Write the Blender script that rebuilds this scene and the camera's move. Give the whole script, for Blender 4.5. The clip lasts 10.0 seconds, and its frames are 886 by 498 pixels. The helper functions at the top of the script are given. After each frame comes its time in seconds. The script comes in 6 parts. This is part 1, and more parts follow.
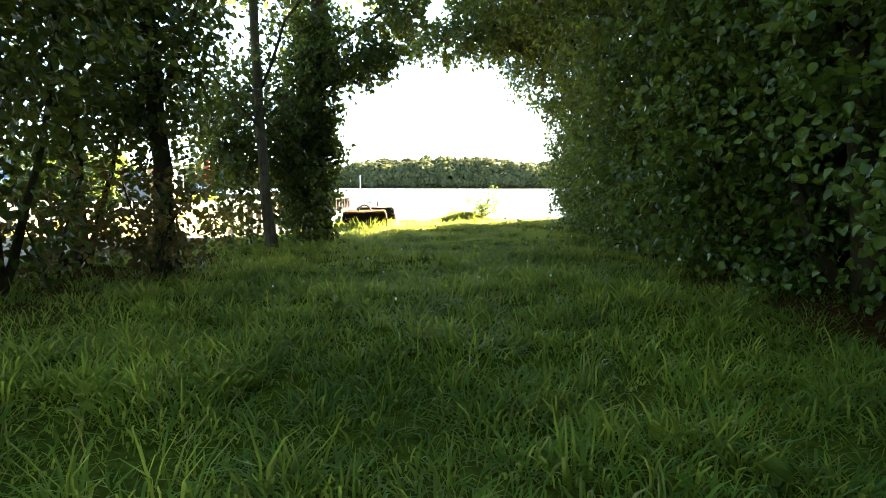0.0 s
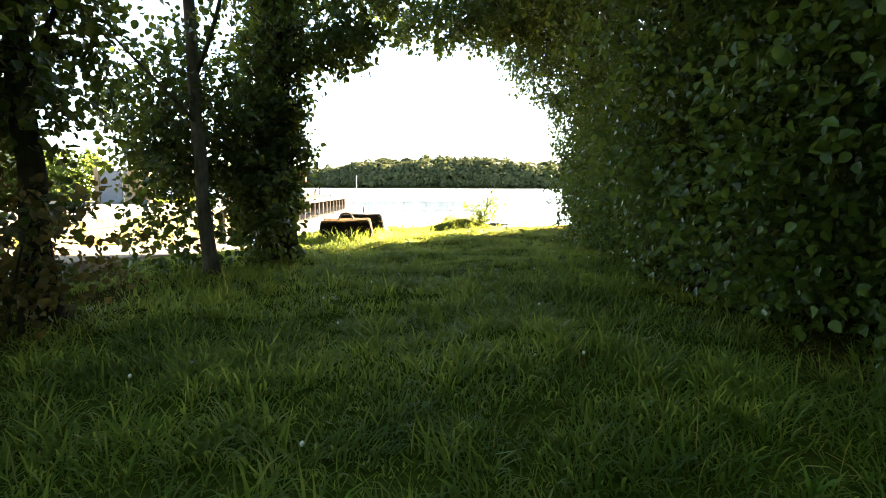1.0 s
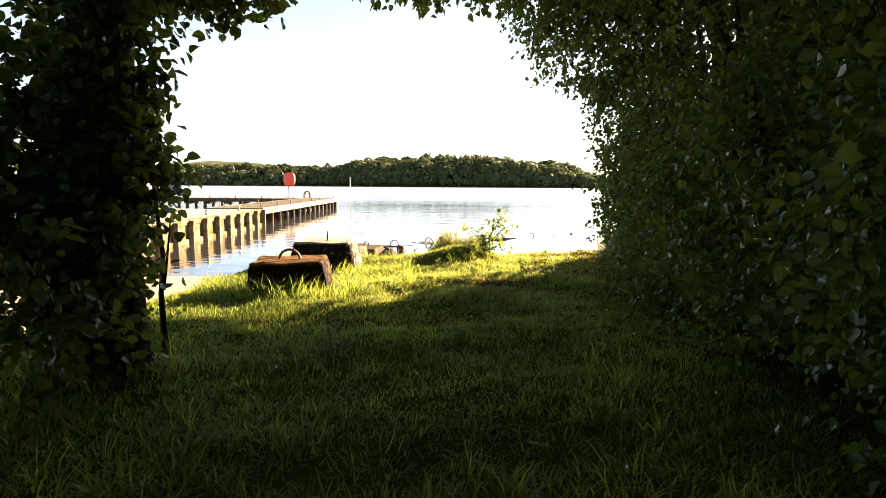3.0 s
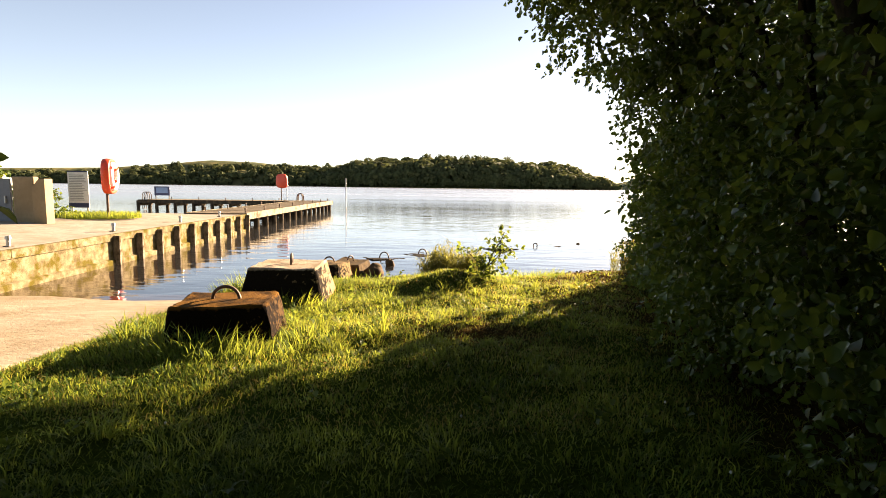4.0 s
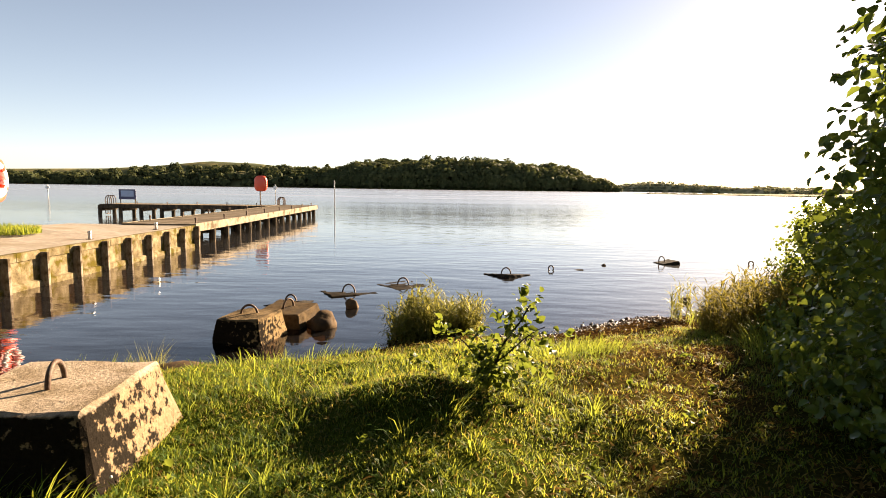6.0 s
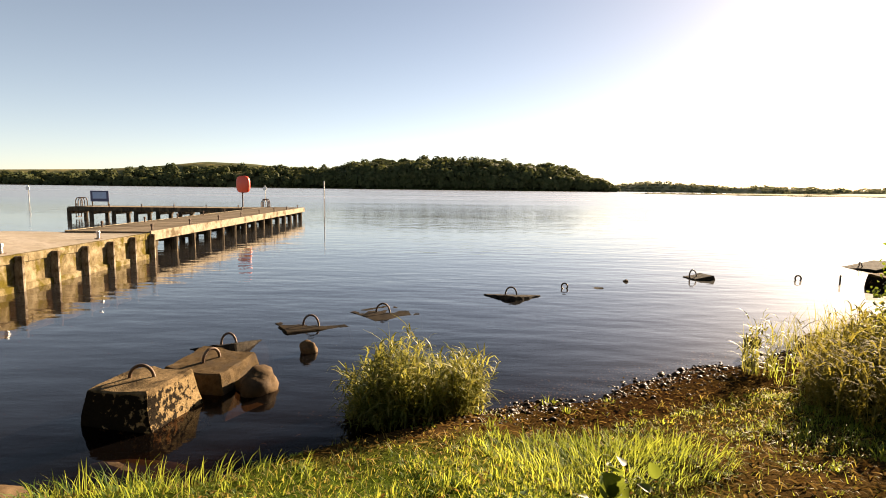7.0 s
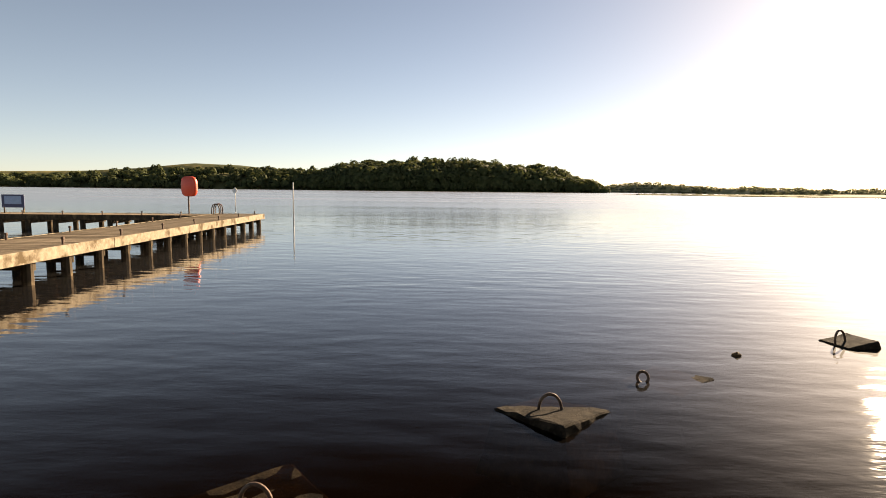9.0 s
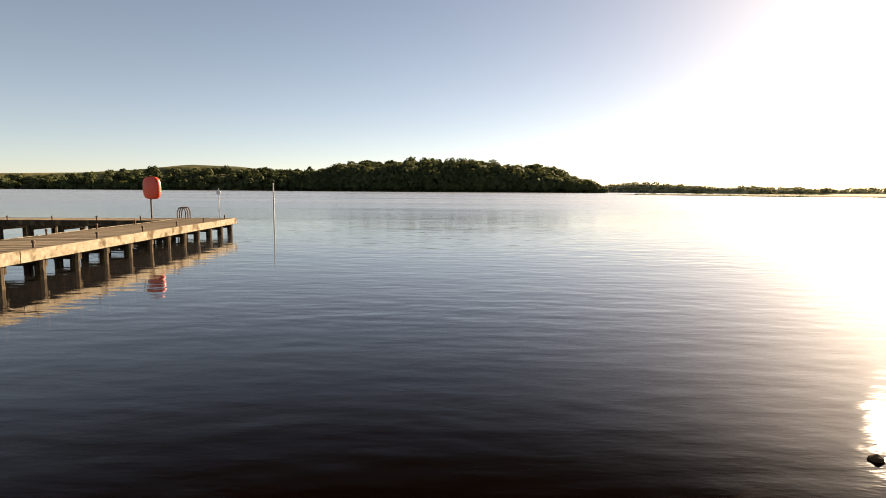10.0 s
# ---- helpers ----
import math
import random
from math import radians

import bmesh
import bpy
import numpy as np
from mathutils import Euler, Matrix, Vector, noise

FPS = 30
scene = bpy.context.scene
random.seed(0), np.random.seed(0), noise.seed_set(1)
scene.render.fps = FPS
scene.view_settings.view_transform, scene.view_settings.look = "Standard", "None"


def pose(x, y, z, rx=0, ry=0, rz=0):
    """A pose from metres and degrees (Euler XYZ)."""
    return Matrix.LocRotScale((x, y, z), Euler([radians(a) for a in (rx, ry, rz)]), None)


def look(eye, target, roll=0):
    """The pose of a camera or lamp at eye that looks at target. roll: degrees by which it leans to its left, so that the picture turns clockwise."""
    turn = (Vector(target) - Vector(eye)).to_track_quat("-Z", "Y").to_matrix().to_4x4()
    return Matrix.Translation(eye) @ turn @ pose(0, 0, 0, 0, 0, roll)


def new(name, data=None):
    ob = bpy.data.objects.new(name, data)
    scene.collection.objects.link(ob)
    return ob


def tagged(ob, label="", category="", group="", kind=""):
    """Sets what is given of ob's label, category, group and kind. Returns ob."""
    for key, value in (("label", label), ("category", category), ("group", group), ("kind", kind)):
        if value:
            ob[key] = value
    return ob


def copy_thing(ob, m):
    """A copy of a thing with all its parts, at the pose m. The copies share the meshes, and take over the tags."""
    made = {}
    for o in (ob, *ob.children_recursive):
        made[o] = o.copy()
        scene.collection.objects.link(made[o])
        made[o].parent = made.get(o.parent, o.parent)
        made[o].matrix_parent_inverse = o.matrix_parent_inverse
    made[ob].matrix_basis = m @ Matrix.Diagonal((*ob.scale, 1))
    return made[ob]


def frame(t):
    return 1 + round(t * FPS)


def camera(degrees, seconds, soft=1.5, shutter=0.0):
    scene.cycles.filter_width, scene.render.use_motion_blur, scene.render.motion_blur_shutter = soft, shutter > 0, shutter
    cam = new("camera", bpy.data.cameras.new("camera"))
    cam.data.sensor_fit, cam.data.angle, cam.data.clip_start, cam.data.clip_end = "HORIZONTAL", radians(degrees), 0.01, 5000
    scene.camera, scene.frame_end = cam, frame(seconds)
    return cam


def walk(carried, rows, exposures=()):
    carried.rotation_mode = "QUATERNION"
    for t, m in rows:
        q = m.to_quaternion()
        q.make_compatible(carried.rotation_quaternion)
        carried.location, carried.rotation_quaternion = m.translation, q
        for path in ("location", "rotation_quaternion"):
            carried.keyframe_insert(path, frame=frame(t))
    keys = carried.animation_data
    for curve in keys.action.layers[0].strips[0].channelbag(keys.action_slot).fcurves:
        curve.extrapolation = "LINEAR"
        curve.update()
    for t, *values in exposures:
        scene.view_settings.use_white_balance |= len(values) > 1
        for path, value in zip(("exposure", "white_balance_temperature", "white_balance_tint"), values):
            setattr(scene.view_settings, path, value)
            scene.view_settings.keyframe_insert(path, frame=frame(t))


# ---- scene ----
cam = camera(78.0, 10.0, 0.9)
PATH = [
    (0, (0.312, 0.578, 1.064), (0.205, 2.563, 0.841), 0.1),
    (0.5, (0.333, 1.096, 1.093), (0.226, 3.081, 0.873), 0.2),
    (1, (0.352, 1.651, 1.145), (0.247, 3.636, 0.921), 0.2),
    (1.5, (0.343, 2.206, 1.195), (0.241, 4.191, 0.974), 0.4),
    (2, (0.344, 2.801, 1.26), (0.24, 4.785, 1.034), 0.4),
    (2.5, (0.322, 3.454, 1.322), (0.217, 5.438, 1.093), 0.3),
    (4, (0.37, 5.334, 1.516), (0.265, 7.318, 1.29), 0.7),
    (4.5, (0.355, 6.106, 1.547), (0.252, 8.091, 1.324), 0.8),
    (5, (0.328, 6.915, 1.599), (0.225, 8.9, 1.376), 0.9),
    (6.5, (0.432, 9.382, 1.629), (0.328, 11.367, 1.409), 0.7),
    (7, (0.401, 10.387, 1.654), (0.305, 12.372, 1.434), 0.7),
    (7.5, (0.404, 11.406, 1.687), (0.315, 13.392, 1.466), 0.7),
    (8, (0.366, 12.47, 1.695), (0.288, 14.456, 1.477), 0.7),
    (8.5, (0.332, 13.523, 1.72), (0.264, 15.51, 1.503), 0.6),
    (9, (0.344, 14.744, 1.704), (0.284, 16.731, 1.489), 0.6),
    (9.5, (0.361, 15.944, 1.732), (0.305, 17.932, 1.517), 0.5),
    (10, (0.55, 16.984, 1.719), (0.496, 18.972, 1.506), 0.4),
]
EXPOSURES = [(0, 5.2, 6700, 13), (1, 4.75, 6900, 15), (2.5, 3.92, 7200, 18), (4, 2.88, 7900, 22), (5, 2.78, 7900, 22), (6.5, 2.38, 7900, 21), (7.5, 2.27, 7900, 20), (10, 2.0, 7900, 20)]
walk(cam, [(t, look(eye, target, roll)) for t, eye, target, roll in PATH], EXPOSURES)

# ---- sky and sun ----
SUN_AZ, SUN_EL = radians(38.3), radians(18.8)
world = bpy.data.worlds.new("sky")
scene.world = world
world.use_nodes = True
wn, wl = world.node_tree.nodes, world.node_tree.links
sky = wn.new("ShaderNodeTexSky")
sky.sky_type = "NISHITA"
sky.sun_disc = False
sky.sun_elevation, sky.sun_rotation = SUN_EL, SUN_AZ
sky.air_density, sky.dust_density, sky.ozone_density = 0.65, 0.26, 0.8
wn["Background"].inputs["Strength"].default_value = 0.027
# pale haze, thickest near the horizon
skyward, up = wn.new("ShaderNodeTexCoord"), wn.new("ShaderNodeSeparateXYZ")
wl.new(skyward.outputs["Generated"], up.inputs["Vector"])
thin_out = wn.new("ShaderNodeMapRange")
thin_out.interpolation_type = "SMOOTHSTEP"
thin_out.inputs["From Min"].default_value, thin_out.inputs["From Max"].default_value = -0.1, 0.5
thin_out.inputs["To Min"].default_value, thin_out.inputs["To Max"].default_value = 1.0, 0.3
wl.new(up.outputs["Z"], thin_out.inputs["Value"])
haze = wn.new("ShaderNodeMix")
haze.data_type, haze.blend_type = "RGBA", "ADD"
wl.new(thin_out.outputs["Result"], haze.inputs[0])
haze.inputs[7].default_value = (1.5, 2.1, 2.25, 1)
wl.new(sky.outputs["Color"], haze.inputs[6])
wl.new(haze.outputs[2], wn["Background"].inputs["Color"])
sun = new("sun", bpy.data.lights.new("sun", "SUN"))
sun.data.energy, sun.data.angle, sun.data.color = 5.0, radians(0.6), (1.0, 0.88, 0.67)
SUN_DIR = Vector((math.sin(SUN_AZ) * math.cos(SUN_EL), math.cos(SUN_AZ) * math.cos(SUN_EL), math.sin(SUN_EL)))
sun.matrix_world = look(SUN_DIR * 50, (0, 0, 0))


# ---- materials ----
def shader(name):
    m = bpy.data.materials.new(name)
    m.use_nodes = True
    return m, m.node_tree.nodes, m.node_tree.links, m.node_tree.nodes["Principled BSDF"]


def ramp(nodes, links, source, stops):
    r = nodes.new("ShaderNodeValToRGB")
    while len(r.color_ramp.elements) < len(stops):
        r.color_ramp.elements.new(0.5)
    for e, (p, c) in zip(r.color_ramp.elements, stops):
        e.position, e.color = p, (*c, 1)
    links.new(source, r.inputs["Fac"])
    return r.outputs["Color"]


def texture(nodes, links, kind, scale, detail=4.0, stretch=(1, 1, 1), rough=0.6):
    co, mp = nodes.new("ShaderNodeTexCoord"), nodes.new("ShaderNodeMapping")
    mp.inputs["Scale"].default_value = stretch
    links.new(co.outputs["Object"], mp.inputs["Vector"])
    t = nodes.new("ShaderNodeTex" + kind)
    t.inputs["Scale"].default_value = scale
    if kind == "Noise":
        t.inputs["Detail"].default_value, t.inputs["Roughness"].default_value = detail, rough
    links.new(mp.outputs["Vector"], t.inputs["Vector"])
    return t


def blend(nodes, links, fac, a, b, mode="MIX"):
    m = nodes.new("ShaderNodeMix")
    m.data_type, m.blend_type = "RGBA", mode
    for sock, v in ((m.inputs[0], fac), (m.inputs[6], a), (m.inputs[7], b)):
        if isinstance(v, (int, float)):
            sock.default_value = v
        elif isinstance(v, tuple):
            sock.default_value = (*v, 1)
        else:
            links.new(v, sock)
    return m.outputs[2]


def bump(nodes, links, height, bsdf, strength=0.4, distance=0.01):
    b = nodes.new("ShaderNodeBump")
    b.inputs["Strength"].default_value, b.inputs["Distance"].default_value = strength, distance
    links.new(height, b.inputs["Height"])
    links.new(b.outputs["Normal"], bsdf.inputs["Normal"])


def rough_material(name, stops, scale, rough=0.85, second=None, second_scale=1.0, second_range=(0.45, 0.65), bump_scale=None,
                   bump_strength=0.5, bump_distance=0.01, metal=0.0, stretch=(1, 1, 1), per_object=0.0):
    """Grain from a colour ramp over fine noise, a second colour in large patches, and fine relief."""
    m, n, l, b = shader(name)
    fine = texture(n, l, "Noise", scale, 6, stretch)
    col = ramp(n, l, fine.outputs["Fac"], stops)
    if second:
        big = texture(n, l, "Noise", second_scale, 5)
        mask = ramp(n, l, big.outputs["Fac"], [(second_range[0], (0, 0, 0)), (second_range[1], (1, 1, 1))])
        col = blend(n, l, mask, col, second)
    if per_object:
        info = n.new("ShaderNodeObjectInfo")
        tone = ramp(n, l, info.outputs["Random"], [(0, (1 - per_object,) * 3), (1, (1, 1, 1))])
        col = blend(n, l, 1.0, col, tone, "MULTIPLY")
    l.new(col, b.inputs["Base Color"])
    b.inputs["Roughness"].default_value, b.inputs["Metallic"].default_value = rough, metal
    b.inputs["Specular IOR Level"].default_value = 0.5 if metal else 0.04
    relief = texture(n, l, "Noise", bump_scale or scale * 1.5, 8, stretch, 0.7)
    bump(n, l, relief.outputs["Fac"], b, bump_strength, bump_distance)
    return m


def leafy(name, stops, through_colour, share=0.35, rough=0.45, patch=None, spec=0.14, patch_range=(0.5, 0.68), tones=((0.7, 0.75, 0.7), (1.0, 1.0, 0.95))):
    """Leaves and blades: colour by piece, light passing through them."""
    m, n, l, b = shader(name)
    geo = n.new("ShaderNodeNewGeometry")
    col = ramp(n, l, geo.outputs["Random Per Island"], stops)
    big = texture(n, l, "Noise", 1.3, 3)
    tone = ramp(n, l, big.outputs["Fac"], [(0.33, tones[0]), (0.66, tones[1])])
    col = blend(n, l, 1.0, col, tone, "MULTIPLY")
    passing = blend(n, l, 1.0, tone, through_colour, "MULTIPLY")
    if patch:
        dry = texture(n, l, "Noise", 0.9, 5, (1, 1, 0.2), 0.7)
        mask = ramp(n, l, dry.outputs["Fac"], [(patch_range[0], (0, 0, 0)), (patch_range[1], (0.5, 0.5, 0.5))])
        col = blend(n, l, mask, col, patch)
        passing = blend(n, l, mask, passing, tuple(c * 1.5 for c in patch))
    l.new(col, b.inputs["Base Color"])
    b.inputs["Roughness"].default_value = rough
    b.inputs["Specular IOR Level"].default_value = spec
    tr = n.new("ShaderNodeBsdfTranslucent")
    l.new(passing, tr.inputs["Color"])
    mix = n.new("ShaderNodeMixShader")
    mix.inputs["Fac"].default_value = share
    l.new(b.outputs["BSDF"], mix.inputs[1])
    l.new(tr.outputs["BSDF"], mix.inputs[2])
    l.new(mix.outputs["Shader"], n["Material Output"].inputs["Surface"])
    return m


def plain(name, colour, rough=0.5, metal=0.0):
    m, n, l, b = shader(name)
    t = texture(n, l, "Noise", 14, 5)
    tone = ramp(n, l, t.outputs["Fac"], [(0.3, tuple(c * 0.82 for c in colour)), (0.7, colour)])
    l.new(tone, b.inputs["Base Color"])
    b.inputs["Roughness"].default_value, b.inputs["Metallic"].default_value = rough, metal
    return m


def ground_material():
    m, n, l, b = shader("turf_soil")
    fine = texture(n, l, "Noise", 40, 6)
    turf = ramp(n, l, fine.outputs["Fac"], [(0.3, (0.018, 0.03, 0.004)), (0.55, (0.035, 0.055, 0.008)), (0.75, (0.07, 0.075, 0.02))])
    soil = ramp(n, l, fine.outputs["Fac"], [(0.3, (0.018, 0.009, 0.003)), (0.6, (0.056, 0.031, 0.013)), (0.8, (0.105, 0.063, 0.028))])
    wide = texture(n, l, "Noise", 0.35, 5)
    patch = ramp(n, l, wide.outputs["Fac"], [(0.35, (0.75, 0.8, 0.75)), (0.65, (1.35, 1.2, 1.1))])
    turf = blend(n, l, 1.0, turf, patch, "MULTIPLY")
    attr = n.new("ShaderNodeAttribute")
    attr.attribute_name = "bare"
    # the soil is dark and wet where the lake reaches it
    place, axes = n.new("ShaderNodeTexCoord"), n.new("ShaderNodeSeparateXYZ")
    l.new(place.outputs["Object"], axes.inputs["Vector"])
    span = n.new("ShaderNodeMapRange")
    span.inputs["From Min"].default_value, span.inputs["From Max"].default_value = 0.06, 0.2
    span.inputs["To Min"].default_value, span.inputs["To Max"].default_value = 0.0, 1.0
    l.new(axes.outputs["Z"], span.inputs["Value"])
    wet = ramp(n, l, span.outputs["Result"], [(0, (0.6, 0.56, 0.52)), (1, (1, 1, 1))])
    dull = ramp(n, l, span.outputs["Result"], [(0, (0.85, 0.85, 0.85)), (1, (0.95, 0.95, 0.95))])
    # bed mud blackened with depth: light lost in the water, put into colour
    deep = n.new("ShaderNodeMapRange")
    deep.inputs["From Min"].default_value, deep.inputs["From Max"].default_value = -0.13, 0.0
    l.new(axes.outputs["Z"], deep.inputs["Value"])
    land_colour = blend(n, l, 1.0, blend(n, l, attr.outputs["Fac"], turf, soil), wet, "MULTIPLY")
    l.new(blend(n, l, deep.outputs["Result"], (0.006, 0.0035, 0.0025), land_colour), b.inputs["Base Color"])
    l.new(dull, b.inputs["Roughness"])
    b.inputs["Specular IOR Level"].default_value = 0.0
    rel = texture(n, l, "Noise", 25, 8)
    bump(n, l, rel.outputs["Fac"], b, 0.8, 0.03)
    return m


def water_material():
    m, n, l, b = shader("lake_water")
    long_swell = texture(n, l, "Noise", 0.8, 2, (0.55, 1.2, 1))
    ripple = texture(n, l, "Noise", 2.1, 1, (0.6, 1.3, 1))
    tiny = texture(n, l, "Noise", 7.5, 2, (0.55, 1.5, 1))
    calm = texture(n, l, "Noise", 0.12, 2, (0.5, 1.6, 1))

    def scaled(sock, k):
        mm = n.new("ShaderNodeMath")
        mm.operation = "MULTIPLY"
        l.new(sock, mm.inputs[0])
        if isinstance(k, float):
            mm.inputs[1].default_value = k
        else:
            l.new(k, mm.inputs[1])
        return mm.outputs[0]

    def added(a, c):
        mm = n.new("ShaderNodeMath")
        mm.operation = "ADD"
        l.new(a, mm.inputs[0])
        l.new(c, mm.inputs[1])
        return mm.outputs[0]

    h = added(added(scaled(long_swell.outputs["Fac"], 0.95), scaled(ripple.outputs["Fac"], 0.7)), scaled(tiny.outputs["Fac"], 0.15))
    patch = ramp(n, l, calm.outputs["Fac"], [(0.35, (0.55, 0.55, 0.55)), (0.65, (1, 1, 1))])
    h = scaled(h, patch)
    bp = n.new("ShaderNodeBump")
    bp.inputs["Strength"].default_value, bp.inputs["Distance"].default_value = 1.0, 0.015
    l.new(h, bp.inputs["Height"])
    # gloss rises steeply towards grazing angles
    face = n.new("ShaderNodeLayerWeight")
    face.inputs["Blend"].default_value = 0.5
    l.new(bp.outputs["Normal"], face.inputs["Normal"])
    rise = n.new("ShaderNodeMapRange")
    rise.inputs["From Min"].default_value, rise.inputs["From Max"].default_value = 0.49, 0.94
    rise.inputs["To Max"].default_value = 0.94
    l.new(face.outputs["Facing"], rise.inputs["Value"])
    fres = n.new("ShaderNodeMath")
    fres.operation, fres.use_clamp = "POWER", True
    l.new(rise.outputs["Result"], fres.inputs[0])
    fres.inputs[1].default_value = 1.9
    gloss = n.new("ShaderNodeBsdfGlossy")
    # wind roughens the open lake beyond the sheltered shore
    place = n.new("ShaderNodeTexCoord")
    axes = n.new("ShaderNodeSeparateXYZ")
    l.new(place.outputs["Object"], axes.inputs["Vector"])
    span = n.new("ShaderNodeMapRange")
    span.inputs["From Min"].default_value, span.inputs["From Max"].default_value = 26.0, 80.0
    span.inputs["To Min"].default_value, span.inputs["To Max"].default_value = 0.025, 0.26
    l.new(axes.outputs["Y"], span.inputs["Value"])
    gusts = texture(n, l, "Noise", 0.05, 4, (0.25, 1.3, 1))
    gust = ramp(n, l, gusts.outputs["Fac"], [(0.35, (0.7, 0.7, 0.7)), (0.65, (1.1, 1.1, 1.1))])
    l.new(scaled(span.outputs["Result"], gust), gloss.inputs["Roughness"])
    l.new(bp.outputs["Normal"], gloss.inputs["Normal"])
    clear = n.new("ShaderNodeBsdfTransparent")
    clear.inputs["Color"].default_value = (0.56, 0.42, 0.32, 1)
    murk = n.new("ShaderNodeBsdfDiffuse")
    murk.inputs["Color"].default_value = (0.003, 0.002, 0.0016, 1)
    body = n.new("ShaderNodeMixShader")
    body.inputs["Fac"].default_value = 0.62
    l.new(murk.outputs["BSDF"], body.inputs[1])
    l.new(clear.outputs["BSDF"], body.inputs[2])
    # the finest ripples spread the light widely
    sheen = n.new("ShaderNodeBsdfGlossy")
    sheen.inputs["Roughness"].default_value = 0.54
    both = n.new("ShaderNodeMixShader")
    both.inputs["Fac"].default_value = 0.03
    l.new(gloss.outputs["BSDF"], both.inputs[1])
    l.new(sheen.outputs["BSDF"], both.inputs[2])
    mix = n.new("ShaderNodeMixShader")
    l.new(fres.outputs[0], mix.inputs["Fac"])
    l.new(body.outputs["Shader"], mix.inputs[1])
    l.new(both.outputs["Shader"], mix.inputs[2])
    l.new(mix.outputs["Shader"], n["Material Output"].inputs["Surface"])
    return m


TURF, WATER = ground_material(), water_material()
GRASS = leafy("grass_blades", [(0, (0.024, 0.062, 0.012)), (0.45, (0.044, 0.106, 0.018)), (0.88, (0.07, 0.142, 0.027)), (0.98, (0.2, 0.18, 0.075))],
              (0.4, 0.43, 0.062), 0.46, 0.5, (0.14, 0.135, 0.035), 0.07, (0.56, 0.74), ((0.52, 0.6, 0.58), (1.22, 1.18, 1.05)))
LITTER = leafy("dead_leaves", [(0, (0.05, 0.024, 0.007)), (0.5, (0.11, 0.06, 0.018)), (1, (0.23, 0.14, 0.045))], (0.2, 0.12, 0.04), 0.15, 0.9, spec=0.0)
STRAW = leafy("dry_grass", [(0, (0.10, 0.10, 0.02)), (0.5, (0.22, 0.165, 0.045)), (1, (0.4, 0.28, 0.09))], (0.5, 0.38, 0.07), 0.42, 0.6)
REED = leafy("reed_blades", [(0, (0.08, 0.105, 0.018)), (0.6, (0.16, 0.17, 0.035)), (1, (0.32, 0.26, 0.09))], (0.4, 0.36, 0.08), 0.38, 0.5)
GOLDEN = leafy("golden_weeds", [(0, (0.07, 0.07, 0.014)), (0.6, (0.12, 0.1, 0.022)), (1, (0.2, 0.14, 0.04))], (0.32, 0.26, 0.05), 0.4, 0.7, spec=0.03)
LEAF = leafy("alder_leaves", [(0, (0.022, 0.047, 0.01)), (0.6, (0.056, 0.106, 0.02)), (1, (0.1, 0.155, 0.033))], (0.26, 0.32, 0.05), 0.26, 0.3, spec=0.24)
# the alder leaves again, darkened to paint in shade left of the path
SHADED_LEAF = leafy("shaded_alder_leaves", [(0, (0.013, 0.028, 0.007)), (0.6, (0.032, 0.06, 0.013)), (1, (0.058, 0.092, 0.02))], (0.24, 0.3, 0.045), 0.24, 0.35, spec=0.14)
RUSSET = leafy("russet_leaves", [(0, (0.03, 0.035, 0.012)), (0.6, (0.055, 0.05, 0.018)), (1, (0.09, 0.07, 0.026))], (0.36, 0.26, 0.06), 0.3, 0.45)
LEAF_PALE = leafy("young_leaves", [(0, (0.028, 0.055, 0.012)), (1, (0.062, 0.1, 0.022))], (0.26, 0.31, 0.045), 0.3, 0.5)
WEED = leafy("weed_leaves", [(0, (0.06, 0.08, 0.016)), (0.6, (0.12, 0.125, 0.03)), (1, (0.2, 0.18, 0.05))], (0.36, 0.33, 0.07), 0.36, 0.6)
FAR_LEAF = leafy("far_foliage", [(0, (0.036, 0.048, 0.02)), (0.6, (0.062, 0.075, 0.032)), (1, (0.095, 0.1, 0.045))], (0.2, 0.21, 0.07), 0.15, 0.9)
BARK = rough_material("bark", [(0.3, (0.018, 0.014, 0.01)), (0.7, (0.065, 0.054, 0.04))], 18, 0.95, (0.06, 0.075, 0.035), 4, (0.5, 0.7), 30, 0.9, 0.02, 0, (1, 1, 0.25))
PALE_BARK = rough_material("pale_bark", [(0.3, (0.04, 0.032, 0.021)), (0.7, (0.13, 0.112, 0.08))], 22, 0.9, (0.06, 0.06, 0.035), 5, (0.5, 0.68), 30, 0.7, 0.015, 0, (1, 1, 0.4))


